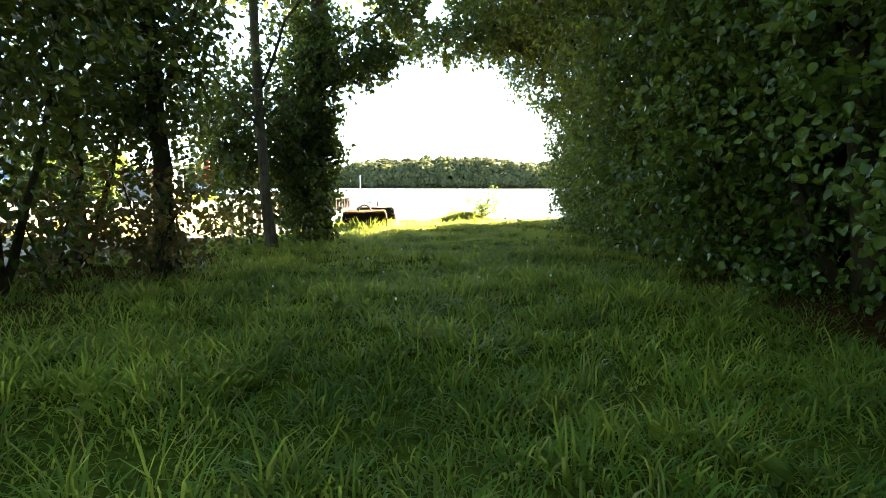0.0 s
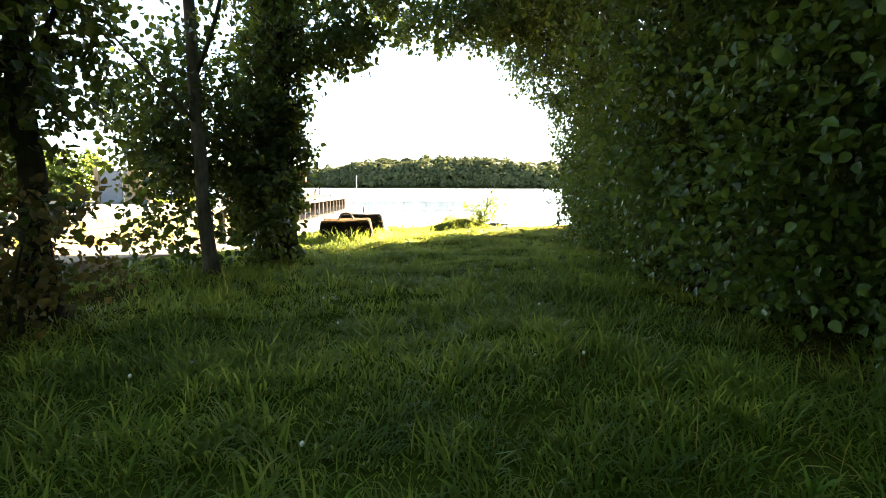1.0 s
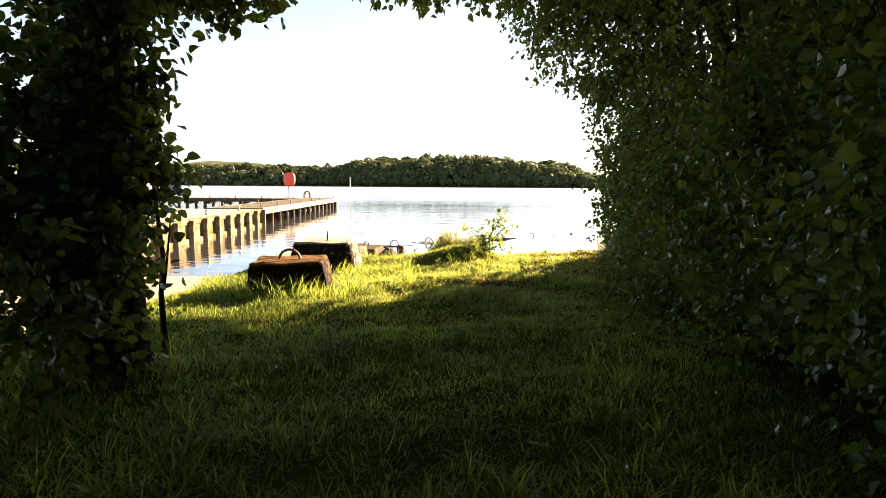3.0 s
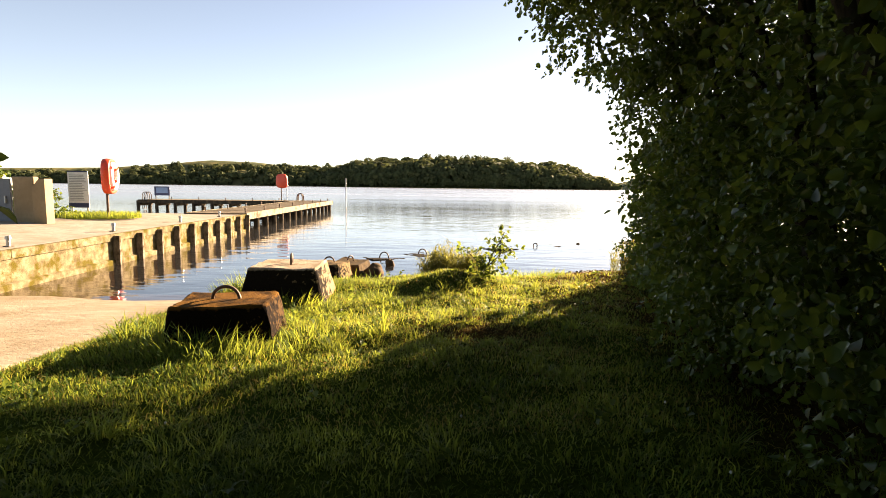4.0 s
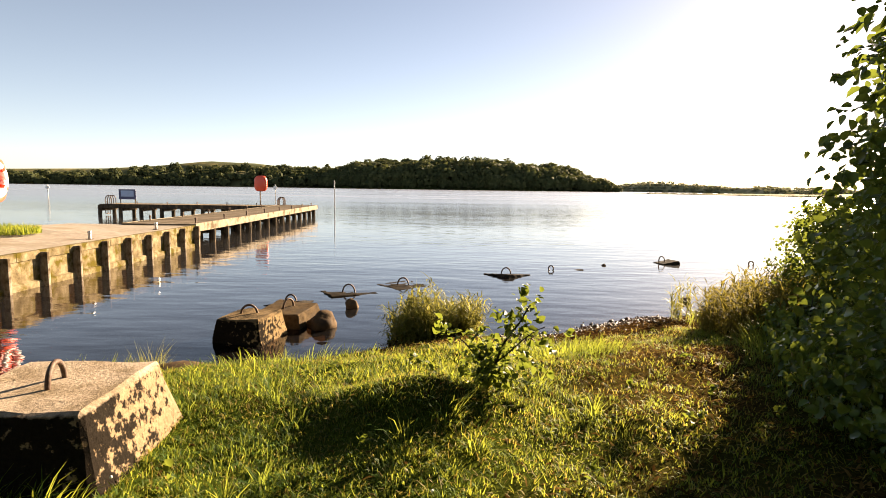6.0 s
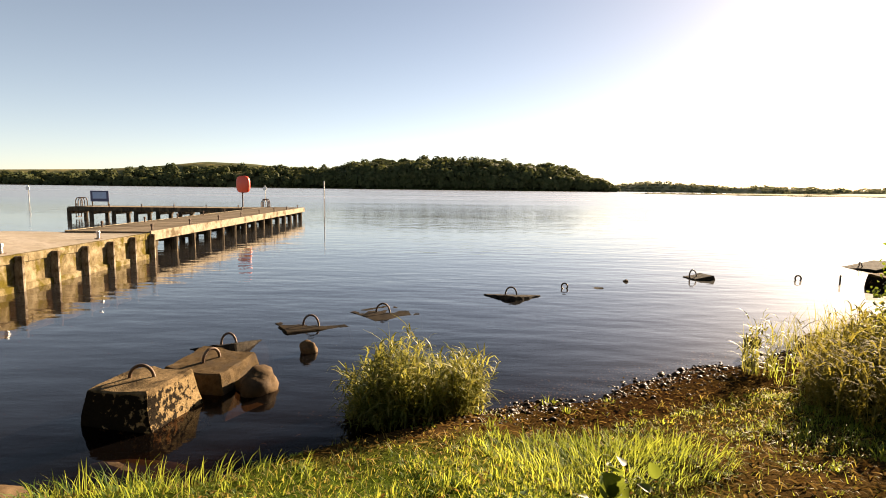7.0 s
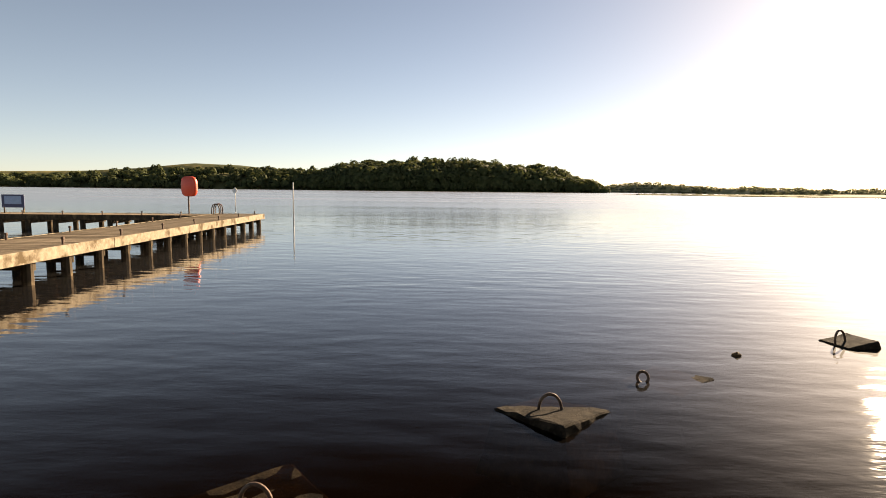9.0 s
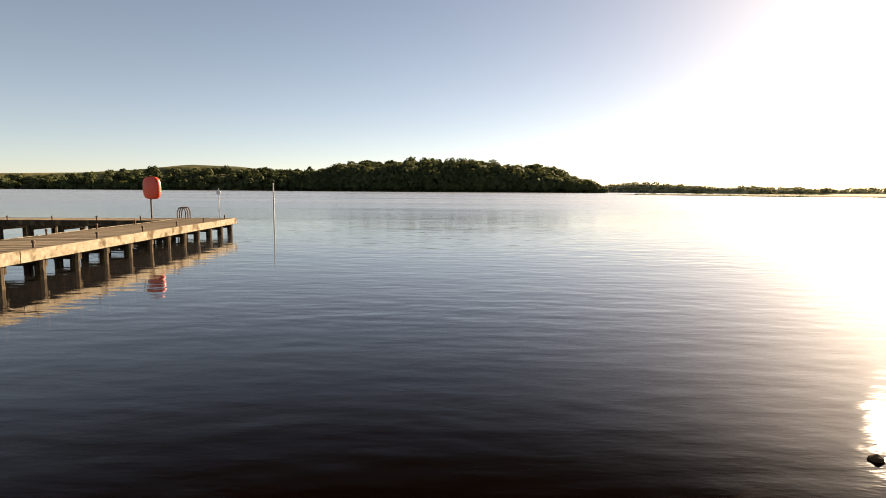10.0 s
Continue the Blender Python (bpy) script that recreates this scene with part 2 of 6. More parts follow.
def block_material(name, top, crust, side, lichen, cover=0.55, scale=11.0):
    """Cast concrete: a worn top with crust in patches; sides spotted with lichen and blackened to paint in their shade.
    """
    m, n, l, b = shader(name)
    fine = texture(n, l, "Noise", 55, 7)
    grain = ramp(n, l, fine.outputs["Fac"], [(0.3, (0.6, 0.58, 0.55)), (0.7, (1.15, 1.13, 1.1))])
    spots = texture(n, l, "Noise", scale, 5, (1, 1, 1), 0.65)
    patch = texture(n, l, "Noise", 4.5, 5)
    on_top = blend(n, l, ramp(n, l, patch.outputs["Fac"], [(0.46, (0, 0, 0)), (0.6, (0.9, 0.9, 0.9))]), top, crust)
    # spots close up towards the unlit front: shade painted along with the lichen
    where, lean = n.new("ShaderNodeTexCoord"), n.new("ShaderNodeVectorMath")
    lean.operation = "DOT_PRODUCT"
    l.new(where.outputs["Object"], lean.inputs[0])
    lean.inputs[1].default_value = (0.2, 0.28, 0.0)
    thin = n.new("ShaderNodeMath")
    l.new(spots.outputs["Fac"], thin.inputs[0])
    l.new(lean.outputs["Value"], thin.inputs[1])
    lichen_shade = ramp(n, l, thin.outputs[0], [(cover - 0.035, (1, 1, 1)), (cover + 0.035, (0, 0, 0))])
    on_side = blend(n, l, lichen_shade, side, lichen)
    # top and sides part by height; the sides' black carries painted shade
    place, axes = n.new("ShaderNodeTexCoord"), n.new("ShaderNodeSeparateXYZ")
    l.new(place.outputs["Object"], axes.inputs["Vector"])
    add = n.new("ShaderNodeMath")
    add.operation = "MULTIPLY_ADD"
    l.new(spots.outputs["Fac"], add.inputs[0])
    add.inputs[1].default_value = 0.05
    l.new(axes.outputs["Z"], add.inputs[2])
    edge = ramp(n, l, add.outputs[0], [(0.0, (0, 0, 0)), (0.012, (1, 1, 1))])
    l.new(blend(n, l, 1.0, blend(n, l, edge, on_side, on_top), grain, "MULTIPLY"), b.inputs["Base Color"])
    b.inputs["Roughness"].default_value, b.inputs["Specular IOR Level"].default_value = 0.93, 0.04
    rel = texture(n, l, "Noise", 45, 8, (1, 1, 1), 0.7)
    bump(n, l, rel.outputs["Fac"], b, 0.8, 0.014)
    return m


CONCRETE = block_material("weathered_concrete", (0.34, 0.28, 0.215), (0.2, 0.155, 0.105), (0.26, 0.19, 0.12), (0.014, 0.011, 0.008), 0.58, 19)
LICHEN_SHADED = block_material("lichen_shaded_concrete", (0.17, 0.12, 0.066), (0.05, 0.036, 0.02), (0.23, 0.165, 0.088), (0.012, 0.009, 0.006), 0.545, 21)
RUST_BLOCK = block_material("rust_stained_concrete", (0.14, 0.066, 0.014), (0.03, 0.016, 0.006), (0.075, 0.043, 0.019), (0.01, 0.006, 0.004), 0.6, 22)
WET_CONCRETE = rough_material("wet_concrete", [(0.3, (0.016, 0.013, 0.01)), (0.55, (0.03, 0.025, 0.019)), (0.75, (0.055, 0.046, 0.035))], 26, 0.95,
                              (0.012, 0.01, 0.008), 7, (0.48, 0.58), 60, 0.8, 0.014)
SLIME = block_material("slimy_concrete", (0.022, 0.0155, 0.009), (0.005, 0.0035, 0.002), (0.03, 0.02, 0.01), (0.006, 0.0045, 0.003), 0.52, 17)
SILT_CONCRETE = rough_material("silted_concrete", [(0.3, (0.035, 0.023, 0.011)), (0.55, (0.085, 0.057, 0.029)), (0.75, (0.14, 0.097, 0.052))], 14, 0.85,
                               (0.06, 0.043, 0.027), 7, (0.5, 0.6), 60, 0.8, 0.012)
WALL = rough_material("algae_wall", [(0.32, (0.07, 0.052, 0.026)), (0.5, (0.15, 0.118, 0.068)), (0.72, (0.26, 0.215, 0.14))], 6, 0.92,
                      (0.072, 0.056, 0.01), 3.6, (0.48, 0.6), 40, 0.7, 0.02)
SLAB = rough_material("slip_concrete", [(0.3, (0.18, 0.145, 0.105)), (0.7, (0.29, 0.24, 0.18))], 7, 0.9, (0.17, 0.13, 0.085), 1.2, (0.45, 0.7), 14, 0.8, 0.02, 0, (0.6, 1.7, 1))
QUAY_TOP = rough_material("quay_concrete", [(0.3, (0.2, 0.172, 0.14)), (0.7, (0.32, 0.285, 0.238))], 9, 0.9, (0.2, 0.165, 0.12), 1.6, (0.45, 0.7), 70, 0.5, 0.008)
RENDER = rough_material("sand_render", [(0.3, (0.25, 0.19, 0.12)), (0.7, (0.33, 0.26, 0.17))], 12, 0.9, (0.22, 0.165, 0.105), 1.5, (0.45, 0.7), 80, 0.4, 0.006)
PILE = rough_material("pile_face", [(0.3, (0.08, 0.062, 0.042)), (0.7, (0.26, 0.22, 0.17))], 16, 0.9, (0.06, 0.042, 0.024), 5, (0.5, 0.62), 40, 0.5, 0.01, 0, (1, 1, 0.4))
WOOD = rough_material("jetty_timber", [(0.3, (0.14, 0.11, 0.075)), (0.7, (0.26, 0.21, 0.155))], 14, 0.88, (0.10, 0.08, 0.055), 3, (0.5, 0.7), 40, 0.6, 0.01, 0, (0.25, 1, 1), 0.35)
FASCIA = rough_material("pale_timber", [(0.3, (0.15, 0.122, 0.085)), (0.7, (0.28, 0.238, 0.178))], 10, 0.85, (0.08, 0.058, 0.034), 3, (0.5, 0.64), 40, 0.5, 0.01)
DARK_WOOD = rough_material("tarred_pile", [(0.3, (0.03, 0.024, 0.017)), (0.7, (0.085, 0.066, 0.046))], 12, 0.9, (0.14, 0.105, 0.065), 4, (0.52, 0.66), 40, 0.6, 0.01, 0, (1, 1, 0.3))
IRON = rough_material("rusty_iron", [(0.3, (0.035, 0.02, 0.014)), (0.7, (0.12, 0.07, 0.045))], 40, 0.7, (0.17, 0.14, 0.115), 15, (0.5, 0.7), 80, 0.5, 0.003, 0.4)
STEEL = plain("galvanised_steel", (0.45, 0.46, 0.46), 0.45, 0.8)
STONE = rough_material("lake_stone", [(0.3, (0.06, 0.036, 0.018)), (0.7, (0.165, 0.11, 0.062))], 9, 0.75, (0.05, 0.035, 0.024), 3, (0.45, 0.65), 30, 0.6, 0.012, 0, (1, 1, 1), 0.4)
PEBBLE = rough_material("wet_pebbles", [(0.3, (0.016, 0.009, 0.004)), (0.7, (0.05, 0.029, 0.014))], 30, 0.4, (0.065, 0.04, 0.02), 6, (0.6, 0.68), 60, 0.4, 0.004, 0, (1, 1, 1), 0.5)
RED = plain("red_plastic", (0.7, 0.062, 0.02), 0.4)
WHITE = plain("white_paint", (0.78, 0.78, 0.76), 0.45)
POLE_PAINT = plain("weathered_white_paint", (0.5, 0.5, 0.47), 0.6)
SIGN_GREY = plain("sign_panel", (0.8, 0.8, 0.82), 0.45)
SIGN_PALE = plain("pale_blue_print", (0.24, 0.36, 0.58), 0.45)
SIGN_TEXT = plain("sign_print", (0.33, 0.34, 0.36), 0.5)
NAVY = plain("navy_paint", (0.03, 0.04, 0.12), 0.45)
BLUE = plain("sign_blue", (0.10, 0.22, 0.5), 0.45)
DOOR_GREY = plain("grey_steel_door", (0.14, 0.16, 0.19), 0.5)
PETAL = plain("clover_white", (0.75, 0.75, 0.68), 0.7)
HILL = rough_material("far_fields", [(0.35, (0.05, 0.06, 0.026)), (0.65, (0.1, 0.1, 0.046))], 0.02, 0.95, (0.2, 0.17, 0.07), 0.012, (0.52, 0.6), 0.3, 0.3, 1.0)
# far eastern shore: distance haze is mixed into these pale colours
HAZED_FIELD = rough_material("hazed_eastern_fields", [(0.35, (0.13, 0.135, 0.07)), (0.65, (0.24, 0.22, 0.125))], 0.03, 0.95, (0.36, 0.31, 0.19), 0.02, (0.55, 0.6), 0.3, 0.3, 1.0)
HAZED_LEAF = leafy("hazed_eastern_foliage", [(0, (0.1, 0.105, 0.06)), (0.6, (0.12, 0.125, 0.07)), (1, (0.14, 0.14, 0.08))], (0.2, 0.2, 0.12), 0.3, 0.9)
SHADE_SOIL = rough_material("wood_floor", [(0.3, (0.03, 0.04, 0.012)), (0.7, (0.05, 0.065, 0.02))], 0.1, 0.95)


# ---- building helpers ----
def mesh_from(name, verts, faces, material, smooth=False):
    me = bpy.data.meshes.new(name)
    me.from_pydata([tuple(v) for v in verts] if not isinstance(verts, np.ndarray) else verts.tolist(), [],
                   faces.tolist() if isinstance(faces, np.ndarray) else faces)
    me.materials.append(material)
    if smooth:
        me.polygons.foreach_set("use_smooth", [True] * len(me.polygons))
    me.update()
    return me


def child(ob, parent):
    if parent:
        ob.parent = parent
    return ob


def piece(name, me, parent=None, m=None, label=""):
    ob = new(name, me)
    if m is not None:
        ob.matrix_basis = m
    child(ob, parent)
    return tagged(ob, label) if label else ob


def part(name, bm, material, parent=None, label="", smooth=False):
    me = bpy.data.meshes.new(name)
    bmesh.ops.recalc_face_normals(bm, faces=bm.faces[:])
    bm.to_mesh(me)
    bm.free()
    me.materials.append(material)
    if smooth:
        me.polygons.foreach_set("use_smooth", [True] * len(me.polygons))
    ob = new(name, me)
    child(ob, parent)
    return tagged(ob, label) if label else ob


def thing(name, x, y, z, label, category, group="", rz=0, kind=""):
    ob = new(name)
    ob.empty_display_size = 0.1
    ob.matrix_basis = pose(x, y, z, 0, 0, rz)
    return tagged(ob, label, category, group, kind)


def box(bm, x0, y0, z0, x1, y1, z1, bevel=0.0):
    r = bmesh.ops.create_cube(bm, size=1.0)
    vs = r["verts"]
    for v in vs:
        v.co = Vector(((x0 + x1) / 2 + v.co.x * (x1 - x0), (y0 + y1) / 2 + v.co.y * (y1 - y0), (z0 + z1) / 2 + v.co.z * (z1 - z0)))
    if bevel:
        es = list({e for v in vs for e in v.link_edges})
        bmesh.ops.bevel(bm, geom=es, offset=bevel, segments=1, affect="EDGES")
    return bm


def boxed(*a, bevel=0.0):
    return box(bmesh.new(), *a, bevel=bevel)


def tube(bm, points, radii, sides=8):
    """A tapered tube through points, closed at both ends."""
    rings = []
    pts = [Vector(p) for p in points]
    for i, p in enumerate(pts):
        d = (pts[min(i + 1, len(pts) - 1)] - pts[max(i - 1, 0)]).normalized()
        a = d.orthogonal().normalized() if i == 0 else (side - d * side.dot(d)).normalized()
        side = a
        b = d.cross(a)
        r = radii[i] if isinstance(radii, (list, tuple)) else radii
        rings.append([bm.verts.new(p + (a * math.cos(2 * math.pi * k / sides) + b * math.sin(2 * math.pi * k / sides)) * r) for k in range(sides)])
    for r0, r1 in zip(rings, rings[1:]):
        for k in range(sides):
            bm.faces.new((r0[k], r0[(k + 1) % sides], r1[(k + 1) % sides], r1[k]))
    bm.faces.new(rings[0][::-1])
    bm.faces.new(rings[-1])
    return bm


def loop_handle(width, height, r=0.012, lean=0.0, sides=7):
    """A bent bar, both feet in the concrete."""
    pts = []
    for k in range(13):
        a = math.pi * k / 12
        h = height * math.sin(a) ** 0.75
        pts.append((-width / 2 * math.cos(a), lean * h, h - 0.03))
    return tube(bmesh.new(), pts, r, sides)


# ---- the lie of the land ----
SHORE_X = [-60, -6.9, -6.4, -2.75, -2.3, -1.7, -1.0, -0.5, 0.6, 1.3, 2.0, 3.1, 3.7, 5.3, 9, 30, 80, 400]
SHORE_Y = [16, 18.5, 12.3, 12.1, 12.65, 13.12, 13.28, 13.72, 14.4, 14.8, 15.18, 15.8, 16.25, 17.6, 20.5, 31, 42, 60]


def smooth(a, b, x):
    t = np.clip((x - a) / (b - a), 0, 1)
    return t * t * (3 - 2 * t)


def lumps(x, y):
    return (0.5 * np.sin(x * 1.7 + 1.3 * np.sin(y * 0.9)) + 0.5 * np.sin(y * 2.1 + 0.7 + 1.1 * np.sin(x * 1.1 + 2)) +
            0.35 * np.sin(x * 4.3 + y * 2.9) + 0.3 * np.sin(y * 5.3 - x * 2.2 + 1))


def slip_z(y):
    return np.clip(0.088 * (12.15 - y), -1.5, 0.55)


def height(x, y):
    x, y = np.asarray(x, float), np.asarray(y, float)
    s = np.interp(x, SHORE_X, SHORE_Y) - y + (0.1 * np.sin(x * 3.1 + 0.4) + 0.06 * np.sin(x * 7.3 + 1)) * smooth(0.4, 1.0, x) * (1 - smooth(1.0, 2.0, np.interp(x, SHORE_X, SHORE_Y) - y))
    land = np.interp(s, [-40, -12, -3, 0, 0.35, 1.5, 4, 8, 60], [-1.8, -1.3, -0.45, -0.02, 0.14, 0.36, 0.43, 0.47, 0.8])
    beach = np.interp(s, [-40, -12, -3, 0, 0.5, 1.0, 1.6, 2.6, 4, 8, 60], [-1.8, -1.3, -0.35, -0.01, 0.045, 0.10, 0.2, 0.36, 0.43, 0.47, 0.8])
    b = smooth(0.3, 1.0, x)
    land = land * (1 - b) + beach * b
    land = land + (0.03 * lumps(x, y) + 0.014 * lumps(x * 2.7 + 1, y * 2.9)) * smooth(0.1, 1.0, s) * (1 - 0.6 * b * (1 - smooth(1.0, 2.0, s)))
    # a low hummock beside the sapling
    land = land + 0.19 * np.exp(-(((x - 0.12) / 0.5) ** 2 + ((y - 11.4) / 0.25) ** 2))
    ramp_z = slip_z(y) - 0.06
    t = smooth(-2.75, -2.2, x)
    out = land * t + np.minimum(land, ramp_z) * (1 - t)
    return np.where(x < -6.3, np.minimum(land, 0.42), out)


def bare_mask(x, y):
    """Worn soil: the trodden way down to the water and the shore itself; also dark soil under the hedge."""
    s = np.interp(x, SHORE_X, SHORE_Y) - y
    trod = np.exp(-(((x - 1.92 - 0.2 * (y - 12.6)) / 0.84) ** 4 + ((y - 12.8) / 1.8) ** 4)) * 0.85
    trod2 = np.exp(-(((x - 0.4) / 0.55) ** 2 + ((y - 9.3) / 0.4) ** 2)) * 0.95
    trod3 = np.exp(-(((x - 1.35) / 0.75) ** 2 + ((y - 10.5) / 1.1) ** 2)) * 0.6
    shore = 1 - smooth(np.interp(x, [-0.8, -0.3, 0.6], [0.05, 0.35, 0.7]), np.interp(x, [-0.8, -0.3, 0.6], [0.4, 0.95, 1.3]), s + 0.12 * lumps(x * 2, y * 2))
    # soil spread wider under the hedge to darken it, in place of shade
    under = smooth(1.25, 2.1, x) * (1 - smooth(5.0, 6.0, x)) * (1 - smooth(10.5, 11.5, y)) * 0.9
    left = (1 - smooth(-2.1, -1.1, x)) * smooth(-6, -4, x) * (1 - smooth(5.2, 6.6, y)) * 0.8
    return np.clip(np.maximum.reduce([trod, trod2, trod3, shore, under, left]) + 0.12 * lumps(x * 2.3, y * 2.1) * (np.abs(x) < 6) * (np.abs(y - 8) < 12), 0, 1)


def grown(start, end, first, grow):
    out, v, d = [], start, first
    while v < end:
        out.append(v)
        v += d
        d *= grow
    return out + [end]


xs = [-v for v in grown(4.6, 2600, 0.3, 1.28)][::-1] + list(np.arange(-4.5, 4.55, 0.11)) + grown(4.7, 2600, 0.3, 1.28)
ys = [-v for v in grown(0.6, 600, 0.3, 1.28)][::-1] + list(np.arange(-0.5, 18.05, 0.11)) + grown(18.3, 2600, 0.3, 1.28)
gx, gy = np.meshgrid(xs, ys)
gz = height(gx, gy)
nx, ny = len(xs), len(ys)
idx = np.arange(nx * ny).reshape(ny, nx)
quads = np.stack([idx[:-1, :-1], idx[:-1, 1:], idx[1:, 1:], idx[1:, :-1]], -1).reshape(-1, 4)
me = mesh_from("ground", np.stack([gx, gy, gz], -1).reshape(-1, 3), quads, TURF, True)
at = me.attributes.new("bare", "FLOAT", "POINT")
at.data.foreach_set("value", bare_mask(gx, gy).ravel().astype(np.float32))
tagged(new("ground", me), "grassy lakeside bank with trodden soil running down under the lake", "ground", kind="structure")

wx = [-2600, -200, -30, 30, 200, 2600]
wy = [-40, 11, 40, 200, 2600]
wv = [(x, y, 0.0) for y in wy for x in wx]
wf = [(j * 6 + i, j * 6 + i + 1, j * 6 + i + 7, j * 6 + i + 6) for j in range(len(wy) - 1) for i in range(5)]
tagged(new("water", mesh_from("water", wv, wf, WATER)), "calm dark lake water with small ripples", "water", kind="structure")

# ---- slipway, quay and jetty ----
def sheet(name, rows, cols, fn, material, thick, label, category):
    """A slab: a top grid by fn(u, v), with sides and an underside."""
    top = [fn(i / rows, j / cols) for i in range(rows + 1) for j in range(cols + 1)]
    nv = len(top)
    verts = top + [(x, y, z - thick) for x, y, z in top]
    q = lambda i, j: i * (cols + 1) + j
    faces = []
    for i in range(rows):
        for j in range(cols):
            a = (q(i, j), q(i + 1, j), q(i + 1, j + 1), q(i, j + 1))
            faces += [a, tuple(nv + k for k in a[::-1])]
    rim = [q(0, j) for j in range(cols)] + [q(i, cols) for i in range(rows)] + [q(rows, j) for j in range(cols, 0, -1)] + [q(i, 0) for i in range(rows, 0, -1)]
    for a, b in zip(rim, rim[1:] + rim[:1]):
        faces.append((a, b, nv + b, nv + a))
    bm = bmesh.new()
    bv = [bm.verts.new(v) for v in verts]
    for f in faces:
        bm.faces.new([bv[k] for k in f])
    return tagged(part(name, bm, material), label, category, kind="structure")


def quay_x(y):
    """The quay's and the jetty's water face."""
    return -6.28 - 0.078 * (y - 15.0)


sheet("slipway", 24, 8, lambda u, v: (-2.72 - v * (quay_x(-4 + 16.8 * u) * -1 - 2.72 + 0.02), -4 + 16.8 * u, float(slip_z(-4 + 16.8 * u)) + 0.008 * math.sin(9 * v + 14 * u)),
      SLAB, 0.25, "pale concrete boat slip sloping down into the lake", "slipway")
sheet("quay", 40, 8, lambda u, v: (quay_x(-4 + 26.4 * u) - v * (3.4 if u > 0.85 else 7.0 - 3.6 * u ** 6) , -4 + 26.4 * u, 0.56 + 0.16 * min(1, v * 1.6) * (1 - smooth(0.85, 1.0, u)) + 0.004 * math.sin(7 * v + 40 * u)),
      QUAY_TOP, 0.12, "flat pale concrete quay top beside the slip", "quay")

# the wall below the quay top, with its facing piles
bm = bmesh.new()
for y0, y1 in zip(np.linspace(2, 22.4, 25)[:-1], np.linspace(2, 22.4, 25)[1:]):
    a, b = quay_x(y0), quay_x(y1)
    vs = [bm.verts.new(p) for p in ((a, y0, -1.4), (b, y1, -1.4), (b, y1, 0.435), (a, y0, 0.435), (a - 0.5, y0, -1.4), (b - 0.5, y1, -1.4), (b - 0.5, y1, 0.435), (a - 0.5, y0, 0.435))]
    for f in ((0, 1, 2, 3), (7, 6, 5, 4), (3, 2, 6, 7), (0, 3, 7, 4), (1, 5, 6, 2)):
        bm.faces.new([vs[k] for k in f])
bmesh.ops.remove_doubles(bm, verts=bm.verts[:], dist=0.001)
quay_wall = tagged(part("quay_wall", bm, WALL), "pale concrete quay wall stained with ochre algae", "quay wall", kind="structure")
pile_me = bpy.data.meshes.new("wall_post")
bm = bmesh.new()
box(bm, 0.0, -0.032, -1.4, 0.13, 0.032, 0.54, 0.008)
bm.to_mesh(pile_me)
bm.free()
pile_me.materials.append(PILE)
for k in range(10):
    y = 15.1 + 0.81 * k
    piece("wall_post", pile_me, quay_wall, pose(quay_x(y) + 0.004, y, 0.01 * math.sin(5 * k), 0, 0, 4.4))
# a kerb lip along the edge
bm = bmesh.new()
for y0 in np.arange(3, 22.3, 1.2):
    y1 = min(y0 + 1.19, 22.4)
    a, b = quay_x(y0), quay_x(y1)
    vs = [bm.verts.new(p) for p in ((a + 0.03, y0, 0.44), (b + 0.03, y1, 0.44), (b + 0.03, y1, 0.568), (a + 0.03, y0, 0.568), (a - 0.01, y0, 0.44), (b - 0.01, y1, 0.44), (b - 0.04, y1, 0.572), (a - 0.04, y0, 0.572))]
    for f in ((0, 1, 2, 3), (3, 2, 6, 7), (0, 3, 7, 4), (1, 5, 6, 2), (4, 7, 6, 5)):
        bm.faces.new([vs[k] for k in f])
part("edge_strip", bm, WALL, quay_wall)
# the footing, a little proud of the wall at the waterline
bm = bmesh.new()
for y0 in np.arange(3, 22.3, 1.2):
    y1 = min(y0 + 1.2, 22.4)
    a, b = quay_x(y0), quay_x(y1)
    vs = [bm.verts.new(p) for p in ((a + 0.06, y0, -1.4), (b + 0.06, y1, -1.4), (b + 0.05, y1, 0.09), (a + 0.05, y0, 0.09), (a - 0.02, y0, 0.12), (b - 0.02, y1, 0.12))]
    for f in ((0, 1, 2, 3), (3, 2, 5, 4)):
        bm.faces.new([vs[k] for k in f])
part("footing", bm, WALL, quay_wall)


def bollard(x, y, z, hgt=0.16):
    b = thing("mooring_post", x, y, z, "short pale mooring post on the quay edge", "mooring post", "mooring posts")
    part("post", tube(bmesh.new(), [(0, 0, 0), (0, 0, hgt * 0.7), (0, 0, hgt * 0.72), (0, 0, hgt)], [0.03, 0.028, 0.042, 0.036], 10), STEEL, b)
    part("base", boxed(-0.05, -0.05, 0, 0.05, 0.05, 0.012, bevel=0.003), IRON, b)
    return b


post = bollard(quay_x(15.6) - 0.28, 15.6, 0.578)
for y in (12.9, 18.4, 20.9):
    copy_thing(post, pose(quay_x(y) - 0.25, y, 0.572))

# jetty: local x across, y out along it
JR = math.degrees(math.atan(0.078))
jetty = thing("jetty", quay_x(22.4), 22.4, 0.0, "long weathered timber jetty on dark piles with a side arm", "jetty", rz=JR)
LEN, WID, TOP = 15.6, 1.85, 0.60
plank_me = bpy.data.meshes.new("plank")
bm = boxed(-WID, 0.006, TOP - 0.04, 0.0, 0.146, TOP, bevel=0.004)
bm.to_mesh(plank_me)
bm.free()
plank_me.materials.append(WOOD)
